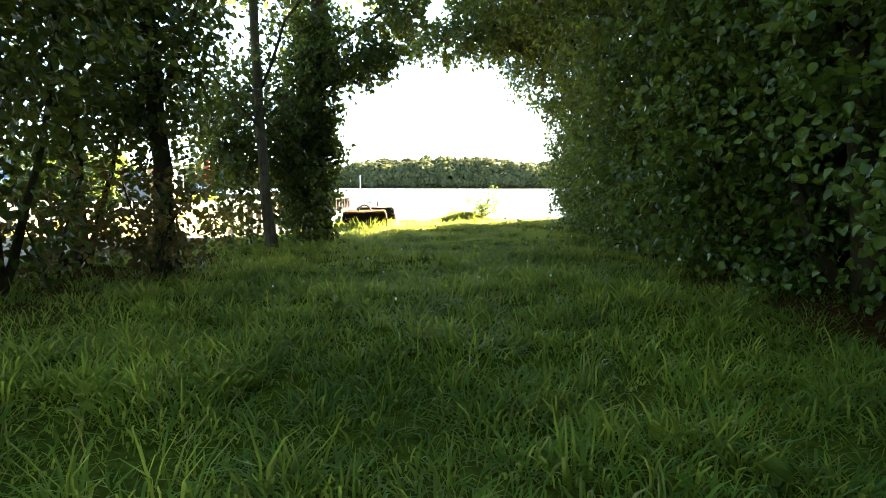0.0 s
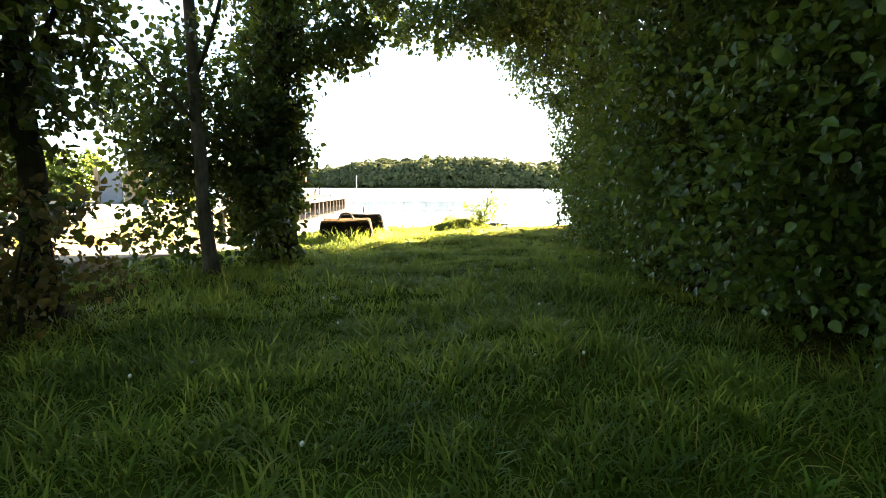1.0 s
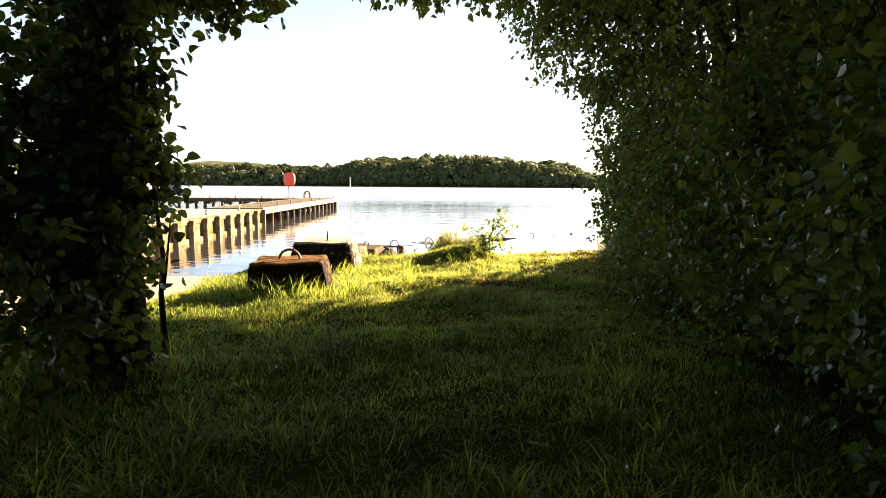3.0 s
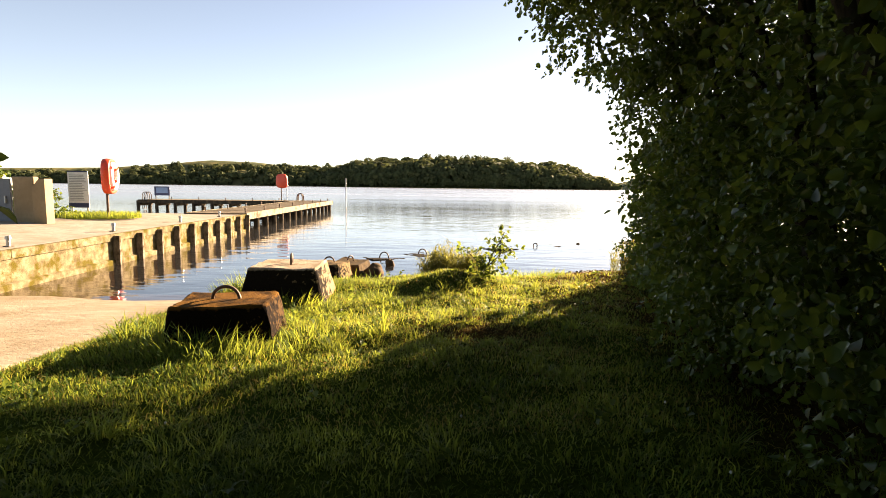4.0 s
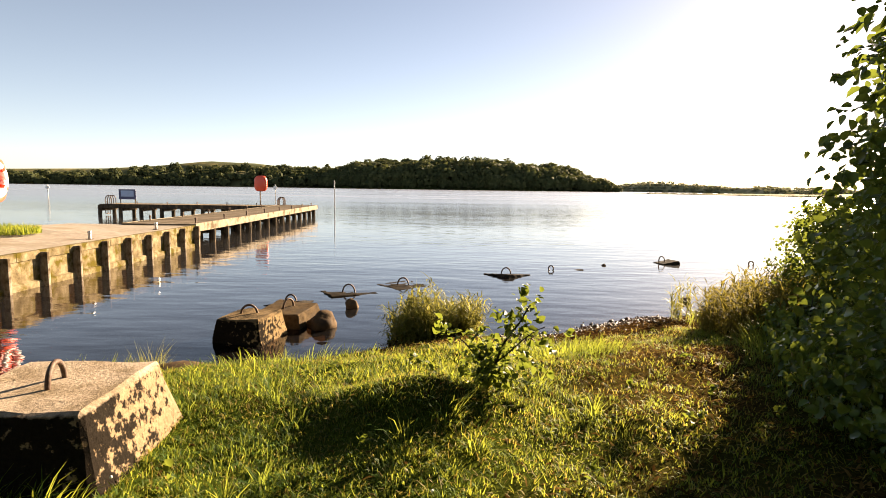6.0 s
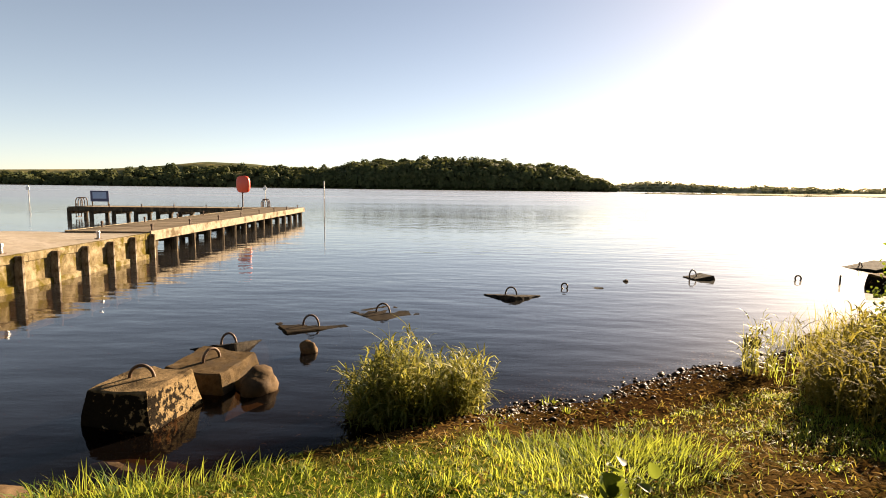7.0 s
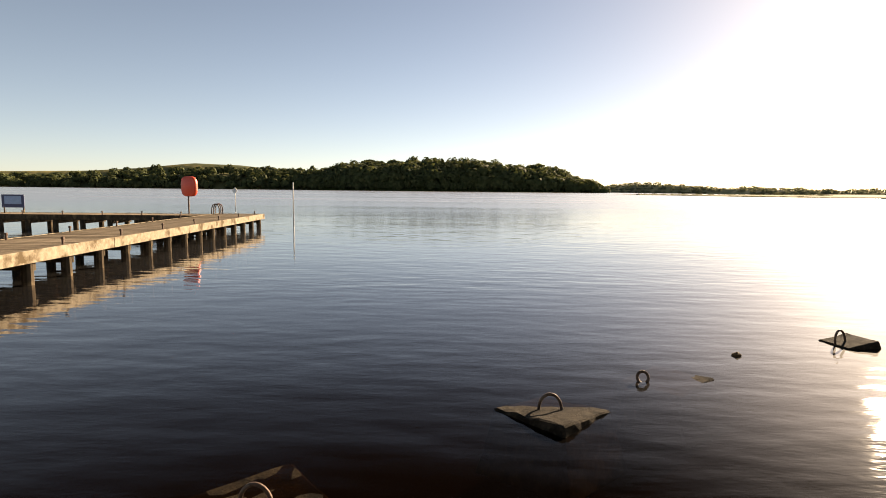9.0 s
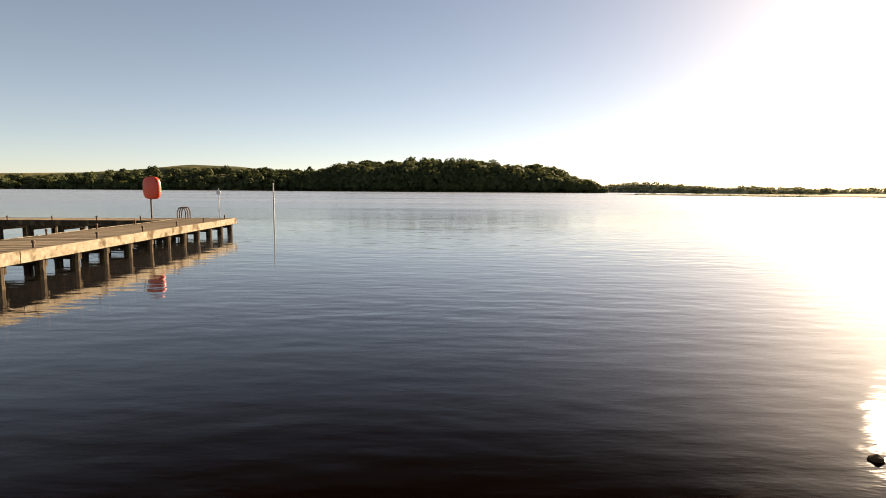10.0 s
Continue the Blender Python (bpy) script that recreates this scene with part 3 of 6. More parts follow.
for k in range(int(LEN / 0.15)):
    piece("plank", plank_me, jetty, pose(0, 0.15 * k, 0.003 * math.sin(k * 2.7), 0, 0, 0.25 * math.sin(k * 1.9)))
for side, x in (("right", 0.0), ("left", -WID)):
    for k in range(4):
        d = LEN / 4
        part("fascia_board", boxed(x - 0.022 if x else 0.004, k * d + 0.006, TOP - 0.21, x + 0.05 if x == 0 else x - 0.026 + 0.022, (k + 1) * d - 0.006, TOP + 0.012 - 0.004 * (k % 2), bevel=0.005), FASCIA, jetty)
for x in (-0.2, -0.92, -1.65):
    part("bearer", boxed(x - 0.05, 0, TOP - 0.2, x + 0.05, LEN, TOP - 0.042, bevel=0.006), DARK_WOOD, jetty)
jp = bpy.data.meshes.new("jetty_post")
bm = tube(bmesh.new(), [(0, 0, -1.7), (0, 0, 0.0), (0, 0, TOP - 0.05)], [0.1, 0.095, 0.092], 10)
bm.to_mesh(jp)
bm.free()
jp.materials.append(DARK_WOOD)
for k in range(15):
    y = 0.35 + 1.06 * k
    for x in (-0.09, -1.76):
        piece("jetty_post", jp, jetty, pose(x, y, 0.0, 0.6 * math.sin(k * 3), 0.8 * math.sin(k * 2 + x), 37 * k))
    part("cross_beam", boxed(-WID + 0.03, y + 0.082, TOP - 0.36, -0.03, y + 0.14, TOP - 0.2, bevel=0.005), DARK_WOOD, jetty)
# the side arm, at a right angle near the outer end
ARM_Y, ARM_LEN, ARM_WID = 13.6, 8.6, 1.5
arm_plank = bpy.data.meshes.new("plank")
bm = boxed(-0.146, ARM_Y, TOP - 0.04, -0.006, ARM_Y + ARM_WID, TOP, bevel=0.004)
bm.to_mesh(arm_plank)
bm.free()
arm_plank.materials.append(WOOD)
for k in range(int(ARM_LEN / 0.15)):
    piece("plank", arm_plank, jetty, pose(-WID - 0.03 - 0.15 * k, 0, 0.003 * math.sin(k * 2.1)))
for y in (ARM_Y - 0.03, ARM_Y + ARM_WID):
    for k in range(3):
        d = ARM_LEN / 3
        part("fascia_board", boxed(-WID - 0.03 - (k + 1) * d + 0.006, y, TOP - 0.2, -WID - 0.03 - k * d, y + 0.028, TOP + 0.008, bevel=0.005), DARK_WOOD, jetty)
for k in range(9):
    x = -WID - 0.45 - 1.03 * k
    for y in (ARM_Y + 0.12, ARM_Y + ARM_WID - 0.12):
        piece("jetty_post", jp, jetty, pose(x, y, 0.0, 0.5 * math.sin(k * 3), 0.7 * math.sin(k * 2 + y), 41 * k))
    part("cross_beam", boxed(x + 0.08, ARM_Y + 0.03, TOP - 0.34, x + 0.14, ARM_Y + ARM_WID - 0.03, TOP - 0.2, bevel=0.005), DARK_WOOD, jetty)
# small cleat posts along the edges
cl = bpy.data.meshes.new("cleat_post")
bm = tube(bmesh.new(), [(0, 0, 0), (0, 0, 0.10), (0, 0, 0.105), (0, 0, 0.15)], [0.022, 0.022, 0.034, 0.03], 8)
bm.to_mesh(cl)
bm.free()
cl.materials.append(IRON)
for k in range(8):
    piece("cleat_post", cl, jetty, pose(-0.12, 0.4 + 2.05 * k, TOP))
    if k < 6:
        piece("cleat_post", cl, jetty, pose(-WID + 0.12, 1.2 + 2.05 * k, TOP))
for k in range(6):
    piece("cleat_post", cl, jetty, pose(-WID - 0.8 - 1.5 * k, ARM_Y + 0.1, TOP))


def grab_rails(name, x, y, rz, parent_label):
    t = thing(name, x, y, 0.0, parent_label, "boat ladder", "jetty ladders", rz)
    for dx in (-0.2, 0.0, 0.2):
        pts = [(dx, 0.12, TOP - 0.55)] + [(dx, 0.12, TOP - 0.1), (dx, 0.11, TOP + 0.25), (dx, 0.05, TOP + 0.38), (dx, -0.05, TOP + 0.42), (dx, -0.15, TOP + 0.38), (dx, -0.2, TOP + 0.25), (dx, -0.2, TOP)]
        part("rail", tube(bmesh.new(), pts, 0.022, 8), IRON, t)
    for k in range(3):
        part("rung", tube(bmesh.new(), [(-0.2, 0.12, TOP - 0.12 - 0.2 * k), (0.2, 0.12, TOP - 0.12 - 0.2 * k)], 0.016, 6), IRON, t)
    return t


def on_jetty(lx, ly):
    m = jetty.matrix_basis @ Vector((lx, ly, 0))
    return m.x, m.y


hx, hy = on_jetty(-WID - 0.03, LEN - 0.28)
grab_rails("boat_ladder", hx, hy, JR + 90, "grey steel ladder with arched grab rails at the jetty end")
hx, hy = on_jetty(-WID - ARM_LEN - 0.05, ARM_Y + 0.95)
grab_rails("boat_ladder", hx, hy, JR + 90, "grey steel ladder with arched grab rails at the jetty arm's end")


def lifebuoy(x, y, z, rz, post_h, label):
    """A red housing with a ring on its front, on a post. Front faces local -y."""
    t = thing("lifebuoy_station", x, y, z, label, "lifebuoy station", "lifebuoy stations", rz)
    part("post", tube(bmesh.new(), [(0, 0.06, 0), (0, 0.06, post_h + 0.4)], 0.03, 10), IRON, t)
    # housing: rounded box with a dished front
    bm = bmesh.new()
    n, half, hh = 28, 0.385, 0.415
    rings = []
    for dy, k in ((0.09, 0.9), (0.07, 0.985), (0.0, 1.0), (-0.07, 0.985), (-0.095, 0.93), (-0.06, 0.8), (-0.055, 0.3)):
        ring = []
        for i in range(n):
            a = 2 * math.pi * i / n
            c, s = math.cos(a), math.sin(a)
            e = (abs(c) ** 3.2 + abs(s) ** 3.2) ** (-1 / 3.2)
            ring.append(bm.verts.new((half * k * c * e, dy, post_h + hh + hh * k * s * e)))
        rings.append(ring)
    for r0, r1 in zip(rings, rings[1:]):
        for i in range(n):
            bm.faces.new((r0[i], r0[(i + 1) % n], r1[(i + 1) % n], r1[i]))
    bm.faces.new(rings[0])
    bm.faces.new(rings[-1])
    part("housing", bm, RED, t, "red moulded plastic housing", True)
    bm = bmesh.new()
    pts = [(0.265 * math.cos(2 * math.pi * i / 24), -0.085, post_h + hh + 0.265 * math.sin(2 * math.pi * i / 24)) for i in range(25)]
    ring = part("ring", tube(bm, pts, 0.072, 10), WHITE, t, "white life ring", True)
    for a in (45, 135, 225, 315):
        c, s = math.cos(radians(a)), math.sin(radians(a))
        c2, s2 = math.cos(radians(a + 16)), math.sin(radians(a + 16))
        part("band", tube(bmesh.new(), [(0.265 * c, -0.085, post_h + hh + 0.265 * s), (0.265 * c2, -0.085, post_h + hh + 0.265 * s2)], 0.075, 10), RED, ring, "red band")
    return t


lifebuoy(-8.2, 17.9, 0.70, 111, 0.55, "red lifebuoy housing with white ring on a post in quay grass")
lifebuoy(-10.82, 37.1, TOP, 160, 0.72, "red lifebuoy housing on a dark post on the jetty")


def notice(x, y, z, w, h, leg, rz, label, panel, band, lines, frame_mat):
    t = thing("notice_board", x, y, z, label, "notice board", "", rz)
    for dx in (-w / 2 + 0.06, w / 2 - 0.06):
        part("leg", boxed(dx - 0.02, 0, -0.02, dx + 0.02, 0.04, leg + h * 0.9, bevel=0.004), frame_mat, t)
    board = part("panel", boxed(-w / 2, -0.022, leg, w / 2, -0.002, leg + h, bevel=0.003), panel, t)
    part("foot_band", boxed(-w / 2, -0.027, leg + 0.005, w / 2, -0.0225, leg + 0.13 * h, bevel=0.001), band, board, "navy band along the foot")
    part("head_band", boxed(-w / 2, -0.027, leg + h * 0.965, w / 2, -0.0225, leg + h, bevel=0.001), band, board, "navy band along the head")
    rng = random.Random(5)
    for k in range(lines):
        zz = leg + h * (0.2 + 0.72 * k / lines)
        part("print_bar", boxed(-w * 0.43, -0.0245, zz, w * (0.43 - 0.25 * rng.random()), -0.0225, zz + h * 0.02), SIGN_TEXT, board)
    return t


notice(-10.15, 19.5, 0.62, 0.52, 0.98, 0.22, 8, "pale grey notice board with navy band and rows of small print", SIGN_GREY, NAVY, 16, STEEL)
hx, hy = on_jetty(-WID - 7.75, ARM_Y + 1.0)
low_notice = notice(hx, hy, TOP, 0.88, 0.52, 0.22, 4, "low navy notice with a pale sheet on the jetty arm", NAVY, NAVY, 0, DARK_WOOD)
part("sheet", boxed(-0.33, -0.026, 0.36, 0.33, -0.0225, 0.68, bevel=0.001), SIGN_PALE, low_notice, "pale blue printed sheet")


def marker(x, y, h, r, label, board):
    t = thing("channel_marker", x, y, -1.6, label, "marker pole", "marker poles")
    part("pole", tube(bmesh.new(), [(0, 0, 0), (0, 0, 1.6 + h)], [r, r * 0.85], 10), POLE_PAINT, t)
    if board:
        part("topmark", tube(bmesh.new(), [(0, -r, 1.6 + h - 0.3), (0, -r - 0.03, 1.6 + h - 0.3)], 0.19, 16), WHITE, t)
    return t


marker(-8.68, 44.2, 2.02, 0.036, "thin white marker pole standing in the lake", False)
marker(-18.4, 60, 1.75, 0.038, "white marker pole with a small round topmark", True)
marker(-41.0, 60, 1.5, 0.042, "white marker pole with a small round topmark", True)

def parked_van(x, y, z, rz):
    """A small white van; local x is its length."""
    t = thing("parked_van", x, y, z, "white camper van parked on the far side of the quay", "van", rz=rz)
    bm = bmesh.new()
    prof = [(-2.2, 0.4), (2.3, 0.4), (2.35, 0.95), (1.75, 1.15), (1.2, 1.95), (-2.1, 2.05), (-2.2, 1.9)]
    for yy in (-0.9, 0.9):
        for px, pz in prof:
            bm.verts.new((px, yy, pz))
    bm.verts.ensure_lookup_table()
    m = len(prof)
    bm.faces.new([bm.verts[i] for i in range(m)])
    bm.faces.new([bm.verts[m + i] for i in range(m - 1, -1, -1)])
    for i in range(m):
        bm.faces.new((bm.verts[i], bm.verts[m + i], bm.verts[m + (i + 1) % m], bm.verts[(i + 1) % m]))
    bmesh.ops.bevel(bm, geom=bm.edges[:], offset=0.06, segments=2, affect="EDGES")
    body_ = part("body", bm, WHITE, t)
    for x0, x1 in ((0.35, 1.2), (-0.9, 0.2), (-2.0, -1.05)):
        for s_ in (-1, 1):
            part("window", boxed(x0, s_ * 0.9 - 0.006, 1.3, x1, s_ * 0.9 + 0.006, 1.8, bevel=0.002), DOOR_GREY, body_, "dark side window")
    for wx0 in (-1.45, 1.5):
        for s_ in (-1, 1):
            wheel = part("wheel", tube(bmesh.new(), [(wx0, s_ * 0.72, 0.33), (wx0, s_ * 0.92, 0.33)], 0.33, 18), DARK_WOOD, t, "black tyre")
            part("rim", tube(bmesh.new(), [(wx0, s_ * 0.915, 0.33), (wx0, s_ * 0.935, 0.33)], 0.19, 14), STEEL, wheel, "grey rim")
    part("stripe", boxed(-2.12, -0.915, 0.85, 1.6, -0.904, 1.05), BLUE, t, "blue stripe along the side")
    return t


parked_van(-16.4, 21.2, 0.55, 20)

# low enclosure on the quay
enc = thing("bin_enclosure", -9.2, 16.3, 0.56, "low sand-rendered enclosure with a grey steel gate", "enclosure")
part("side_wall", boxed(-0.02, 0.0, 0, 0.45, 0.16, 1.06, bevel=0.015), RENDER, enc)
bm = bmesh.new()
prof = [(0.455, 0.0), (0.74, 0.0), (0.74, 1.02), (0.62, 1.02), (0.455, 0.84)]
for yy in (-0.06, 0.16):
    for x, z in prof:
        bm.verts.new((x, yy, z))
bm.verts.ensure_lookup_table()
bm.faces.new([bm.verts[i] for i in range(5)])
bm.faces.new([bm.verts[i] for i in range(9, 4, -1)])
for i in range(5):
    bm.faces.new((bm.verts[i], bm.verts[(i + 1) % 5], bm.verts[5 + (i + 1) % 5], bm.verts[5 + i]))
part("end_wall", bm, RENDER, enc)
gate = part("gate", boxed(-0.72, 0.03, 0.04, -0.09, 0.09, 1.02, bevel=0.008), DOOR_GREY, enc, "grey steel gate")
part("gate_post", boxed(-0.86, 0.0, 0, -0.73, 0.12, 1.1, bevel=0.008), RENDER, enc)
part("handle", boxed(-0.2, -0.02, 0.5, -0.17, 0.03, 0.66, bevel=0.004), STEEL, gate, "steel handle")


# ---- mooring blocks ----
def frustum(top, base, h, seed, chip=0.007, cuts=5):
    """A cast block: tapered, with uneven sides and chipped edges; the top centre is the origin."""
    bm = bmesh.new()
    bmesh.ops.create_cube(bm, size=1.0)
    bmesh.ops.bevel(bm, geom=bm.edges[:], offset=0.025, segments=1, affect="EDGES")
    bmesh.ops.subdivide_edges(bm, edges=[e for e in bm.edges if e.calc_length() > 0.5], cuts=cuts, use_grid_fill=True)
    off = Vector((seed * 7.1, seed * 3.3, seed * 5.7))
    for v in bm.verts:
        k = base + (top - base) * (v.co.z + 0.5)
        p = Vector((v.co.x * k, v.co.y * k, (v.co.z - 0.5) * h))
        edge = sorted((abs(v.co.x), abs(v.co.y), abs(v.co.z)))[1]
        w = chip * (2.6 if edge > 0.4 else 0.8)
        p += noise.noise_vector(p * 9 + off) * w
        v.co = p
    return bm


def block(x, y, z, rz, tx, ty, top, base, h, seed, label, material=None, loop=(0.2, 0.13, 0, 0, 0), shape=(1, 1)):
    """z is the height of the top's middle; loop: width, height, turn, offset."""
    t = thing("mooring_block", x, y, z, label, "mooring block", "mooring blocks")
    t.matrix_basis = pose(x, y, z, tx, ty, rz)
    bm = frustum(top, base, h, seed)
    bmesh.ops.scale(bm, vec=(shape[0], shape[1], 1), verts=bm.verts[:])
    part("body", bm, material or CONCRETE, t, "", False)
    if loop:
        w, hh, turn, ox, oy = loop
        ring = part("lifting_loop", loop_handle(w, hh, 0.0125), IRON, t, "rusty bent iron loop", True)
        ring.matrix_basis = pose(ox, oy, 0, 0, 0, turn)
    return t


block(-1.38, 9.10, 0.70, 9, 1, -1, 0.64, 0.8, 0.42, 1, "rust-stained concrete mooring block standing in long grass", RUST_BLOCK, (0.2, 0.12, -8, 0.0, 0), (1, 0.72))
block(-1.49, 10.80, 0.715, 6, 0, 0, 0.66, 0.88, 0.5, 2, "pale concrete mooring block in the grass, sides dark with lichen and painted shade", None, (0.16, 0.13, 98, 0.02, 0))
block(-1.95, 14.1, 0.26, -9, 1, -1, 0.48, 0.66, 0.55, 3, "concrete mooring block at the water's edge with black lichen spots and painted shade", LICHEN_SHADED, (0.17, 0.12, 20, -0.02, 0.03))
block(-1.76, 14.78, 0.19, -9, 4, 3, 0.52, 0.68, 0.5, 4, "concrete mooring block half sunk and tilted", SILT_CONCRETE, (0.16, 0.13, 70, 0, 0))
block(-2.12, 15.88, 0.0, -8, -11, -11, 0.55, 0.75, 0.5, 5, "concrete mooring block almost under water", WET_CONCRETE, (0.16, 0.14, 10, 0.04, -0.04))
block(-1.5, 16.78, -0.002, 33, -2.6, 1.8, 0.72, 0.85, 0.5, 6, "dark concrete mooring block awash in the lake", SLIME, (0.2, 0.16, -40, -0.02, -0.08), (1.05, 0.9))
block(-0.72, 17.48, 0.002, 42, -0.8, 0.4, 0.7, 0.85, 0.5, 7, "dark concrete mooring block awash in the lake", SLIME, (0.19, 0.15, -50, 0, 0.02))
block(1.08, 18.88, 0.01, 46, -6, 6, 0.64, 0.86, 0.5, 8, "tilted concrete mooring block with its corner out of the water", WET_CONCRETE, (0.18, 0.15, -46, -0.02, 0))
block(2.27, 19.72, -0.022, 39, -3, -4, 0.6, 0.85, 0.5, 9, "sunken concrete mooring block with a ring showing", SLIME, None)
block(4.78, 20.97, 0.045, 12, -2, -10, 0.4, 0.54, 0.5, 10, "tilted dark concrete mooring block in the lake", WET_CONCRETE, (0.17, 0.17, 10, -0.1, 0))
block(9.3, 22.75, 0.1, 12, -4, -9, 0.95, 1.15, 0.5, 11, "dark concrete mooring block tilted in the lake", SLIME, (0.2, 0.12, 60, -0.25, 0.1))
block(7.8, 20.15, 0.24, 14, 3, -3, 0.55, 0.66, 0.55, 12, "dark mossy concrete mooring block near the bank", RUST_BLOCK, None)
stake = thing("stake", 7.2, 20.65, -0.2, "thin dark stake standing in the shallows", "stake")
part("shaft", tube(bmesh.new(), [(0, 0, 0), (0.006, 0, 0.2), (0.01, 0.004, 0.36)], 0.016, 7), DARK_WOOD, stake)
for x, y, turn, size in [(2.02, 19.6, 0.4, 0.05), (6.65, 20.98, 0.15, 0.055)]:
    ringlet = thing("mooring_ring", x, y, 0.034, "rusty iron ring standing out of the water", "mooring ring", "mooring rings")
    around = [2 * math.pi * i / 16 for i in range(17)]
    part("ring", tube(bmesh.new(), [(size * math.cos(a), turn * size * math.sin(a), size * math.sin(a)) for a in around], size * 0.27, 8), IRON, ringlet)


# ---- rocks ----
def rock_mesh(name, seed, sx, sy, sz, sub=3, rough=0.22):
    bm = bmesh.new()
    bmesh.ops.create_icosphere(bm, subdivisions=sub, radius=1.0)
    off = Vector((seed * 4.7, seed * 2.9, seed * 8.3))
    for v in bm.verts:
        p = v.co.copy()
        k = 1 + rough * noise.noise(p * 1.3 + off) * 2 + rough * 0.4 * noise.noise(p * 4 + off)
        v.co = Vector((p.x * sx * k, p.y * sy * k, p.z * sz * k))
    me = bpy.data.meshes.new(name)
    bm.to_mesh(me)
    bm.free()
    me.materials.append(STONE)
    me.polygons.foreach_set("use_smooth", [True] * len(me.polygons))
    return me


def rock(x, y, z, seed, sx, sy, sz, label, rz=0, tilt=0):
    ob = new("rock", rock_mesh("rock", seed, sx, sy, sz))
    ob.matrix_basis = pose(x, y, z, tilt, 0, rz)
    return tagged(ob, label, "rock", "lake rocks")


rock(-1.31, 14.62, 0.03, 1, 0.17, 0.15, 0.15, "rounded brown boulder sitting in the shallows")
rock(-1.2, 15.68, 0.0, 2, 0.085, 0.075, 0.12, "small dark boulder in the shallows", 20, 25)
rock(3.27, 20.44, 0.0, 3, 0.045, 0.04, 0.035, "small dark stone just above the water")
rock(-2.05, 12.78, 0.06, 4, 0.26, 0.16, 0.07, "flat pale stone at the grassy edge", 20)
rock(-2.55, 12.45, 0.05, 5, 0.22, 0.2, 0.06, "flat pale stone at the grassy edge", 50)
rock(3.32, 16.0, 0.12, 6, 0.085, 0.07, 0.07, "dark stone among the reeds on the shore")
rock(-1.55, 13.35, -0.045, 7, 0.3, 0.14, 0.05, "flat wet stone at the water's edge", -10)

# shingle: the larger stones singly, the rest as one sheet
rng = np.random.default_rng(4)
peb = [rock_mesh("pebble", 20 + k, 0.03, 0.024, 0.016, 1, 0.3) for k in range(6)]
shingle = thing("shingle", 2.0, 15.0, 0.0, "wet dark shingle along the waterline", "shingle", kind="structure")
for p in peb:
    p.materials.clear()
    p.materials.append(PEBBLE)


def on_shore():
    """A place on the stony strip, denser at the waterline, and its height."""
    while True:
        x = rng.uniform(0.3, 4.3)
        d = rng.normal(-0.02, 0.28)
        y = float(np.interp(x, SHORE_X, SHORE_Y)) + d
        z = float(height(x, y))
        if z > -0.12 and d > -0.75:
            return x, y, z


for k in range(280):
    x, y, z = on_shore()
    s = rng.uniform(0.45, 1.05) if k % 12 else 1.4
    piece("pebble", peb[k % 6], shingle, pose(x - 2.0, y - 15.0, z + 0.004, rng.uniform(-15, 15), rng.uniform(-15, 15), rng.uniform(0, 360)) @ Matrix.Diagonal((s, s, s, 1)))
pv, pf = [], []
octa = [(1, 0, 0), (0, 1, 0), (-1, 0, 0), (0, -1, 0), (0, 0, 1), (0.7, 0.7, 0.5), (-0.6, -0.7, 0.45)]
octf = [(0, 5, 4), (5, 1, 4), (1, 2, 4), (2, 6, 4), (6, 3, 4), (3, 0, 4), (0, 1, 5), (2, 3, 6)]
for k in range(4200):
    x, y, z = on_shore()
    s = rng.uniform(0.005, 0.019)
    a = rng.uniform(0, 6.28)
    c, d = math.cos(a), math.sin(a)
    o = len(pv)
    e, f = rng.uniform(0.6, 1.1), rng.uniform(0.4, 0.8)
    pv += [(x + s * (c * p - d * q * e) - 2.0, y + s * (d * p + c * q * e) - 15.0, z + s * r * f - 0.002) for p, q, r in octa]
    pf += [tuple(o + i for i in t) for t in octf]
tagged(piece("fine_shingle", mesh_from("fine_shingle", pv, pf, PEBBLE), shingle), kind="stuff")

# ---- grass ----
def blades(px, py, pz, length, width, lean, rng, az=None):
    """Bent blades, five corners each, as arrays of corners and faces."""
    n = len(px)
    az = rng.uniform(0, 2 * np.pi, n) if az is None else az
    dx, dy = np.cos(az), np.sin(az)
    face = az + np.pi / 2 + rng.normal(0, 0.5, n)
    wx_, wy_ = np.cos(face) * width / 2, np.sin(face) * width / 2
    v = np.empty((n, 5, 3))
    base = np.stack([px, py, pz], -1)
    side = np.stack([wx_, wy_, np.zeros(n)], -1)
    mid = base + np.stack([dx * lean * length * 0.3, dy * lean * length * 0.3, length * 0.6 * np.sqrt(np.clip(1 - (lean * 0.5) ** 2, 0.05, 1))], -1)
    tip = base + np.stack([dx * lean * length, dy * lean * length, length * np.sqrt(np.clip(1 - lean ** 2, 0.03, 1))], -1)
    v[:, 0], v[:, 1], v[:, 2], v[:, 3], v[:, 4] = base - side, base + side, mid + side * 0.75, mid - side * 0.75, tip
    o = np.arange(n)[:, None] * 5
    quads_ = np.concatenate([o, o + 1, o + 2, o + 3], 1)
    tris_ = np.concatenate([o + 3, o + 2, o + 4], 1)
    return v.reshape(-1, 3), quads_, tris_


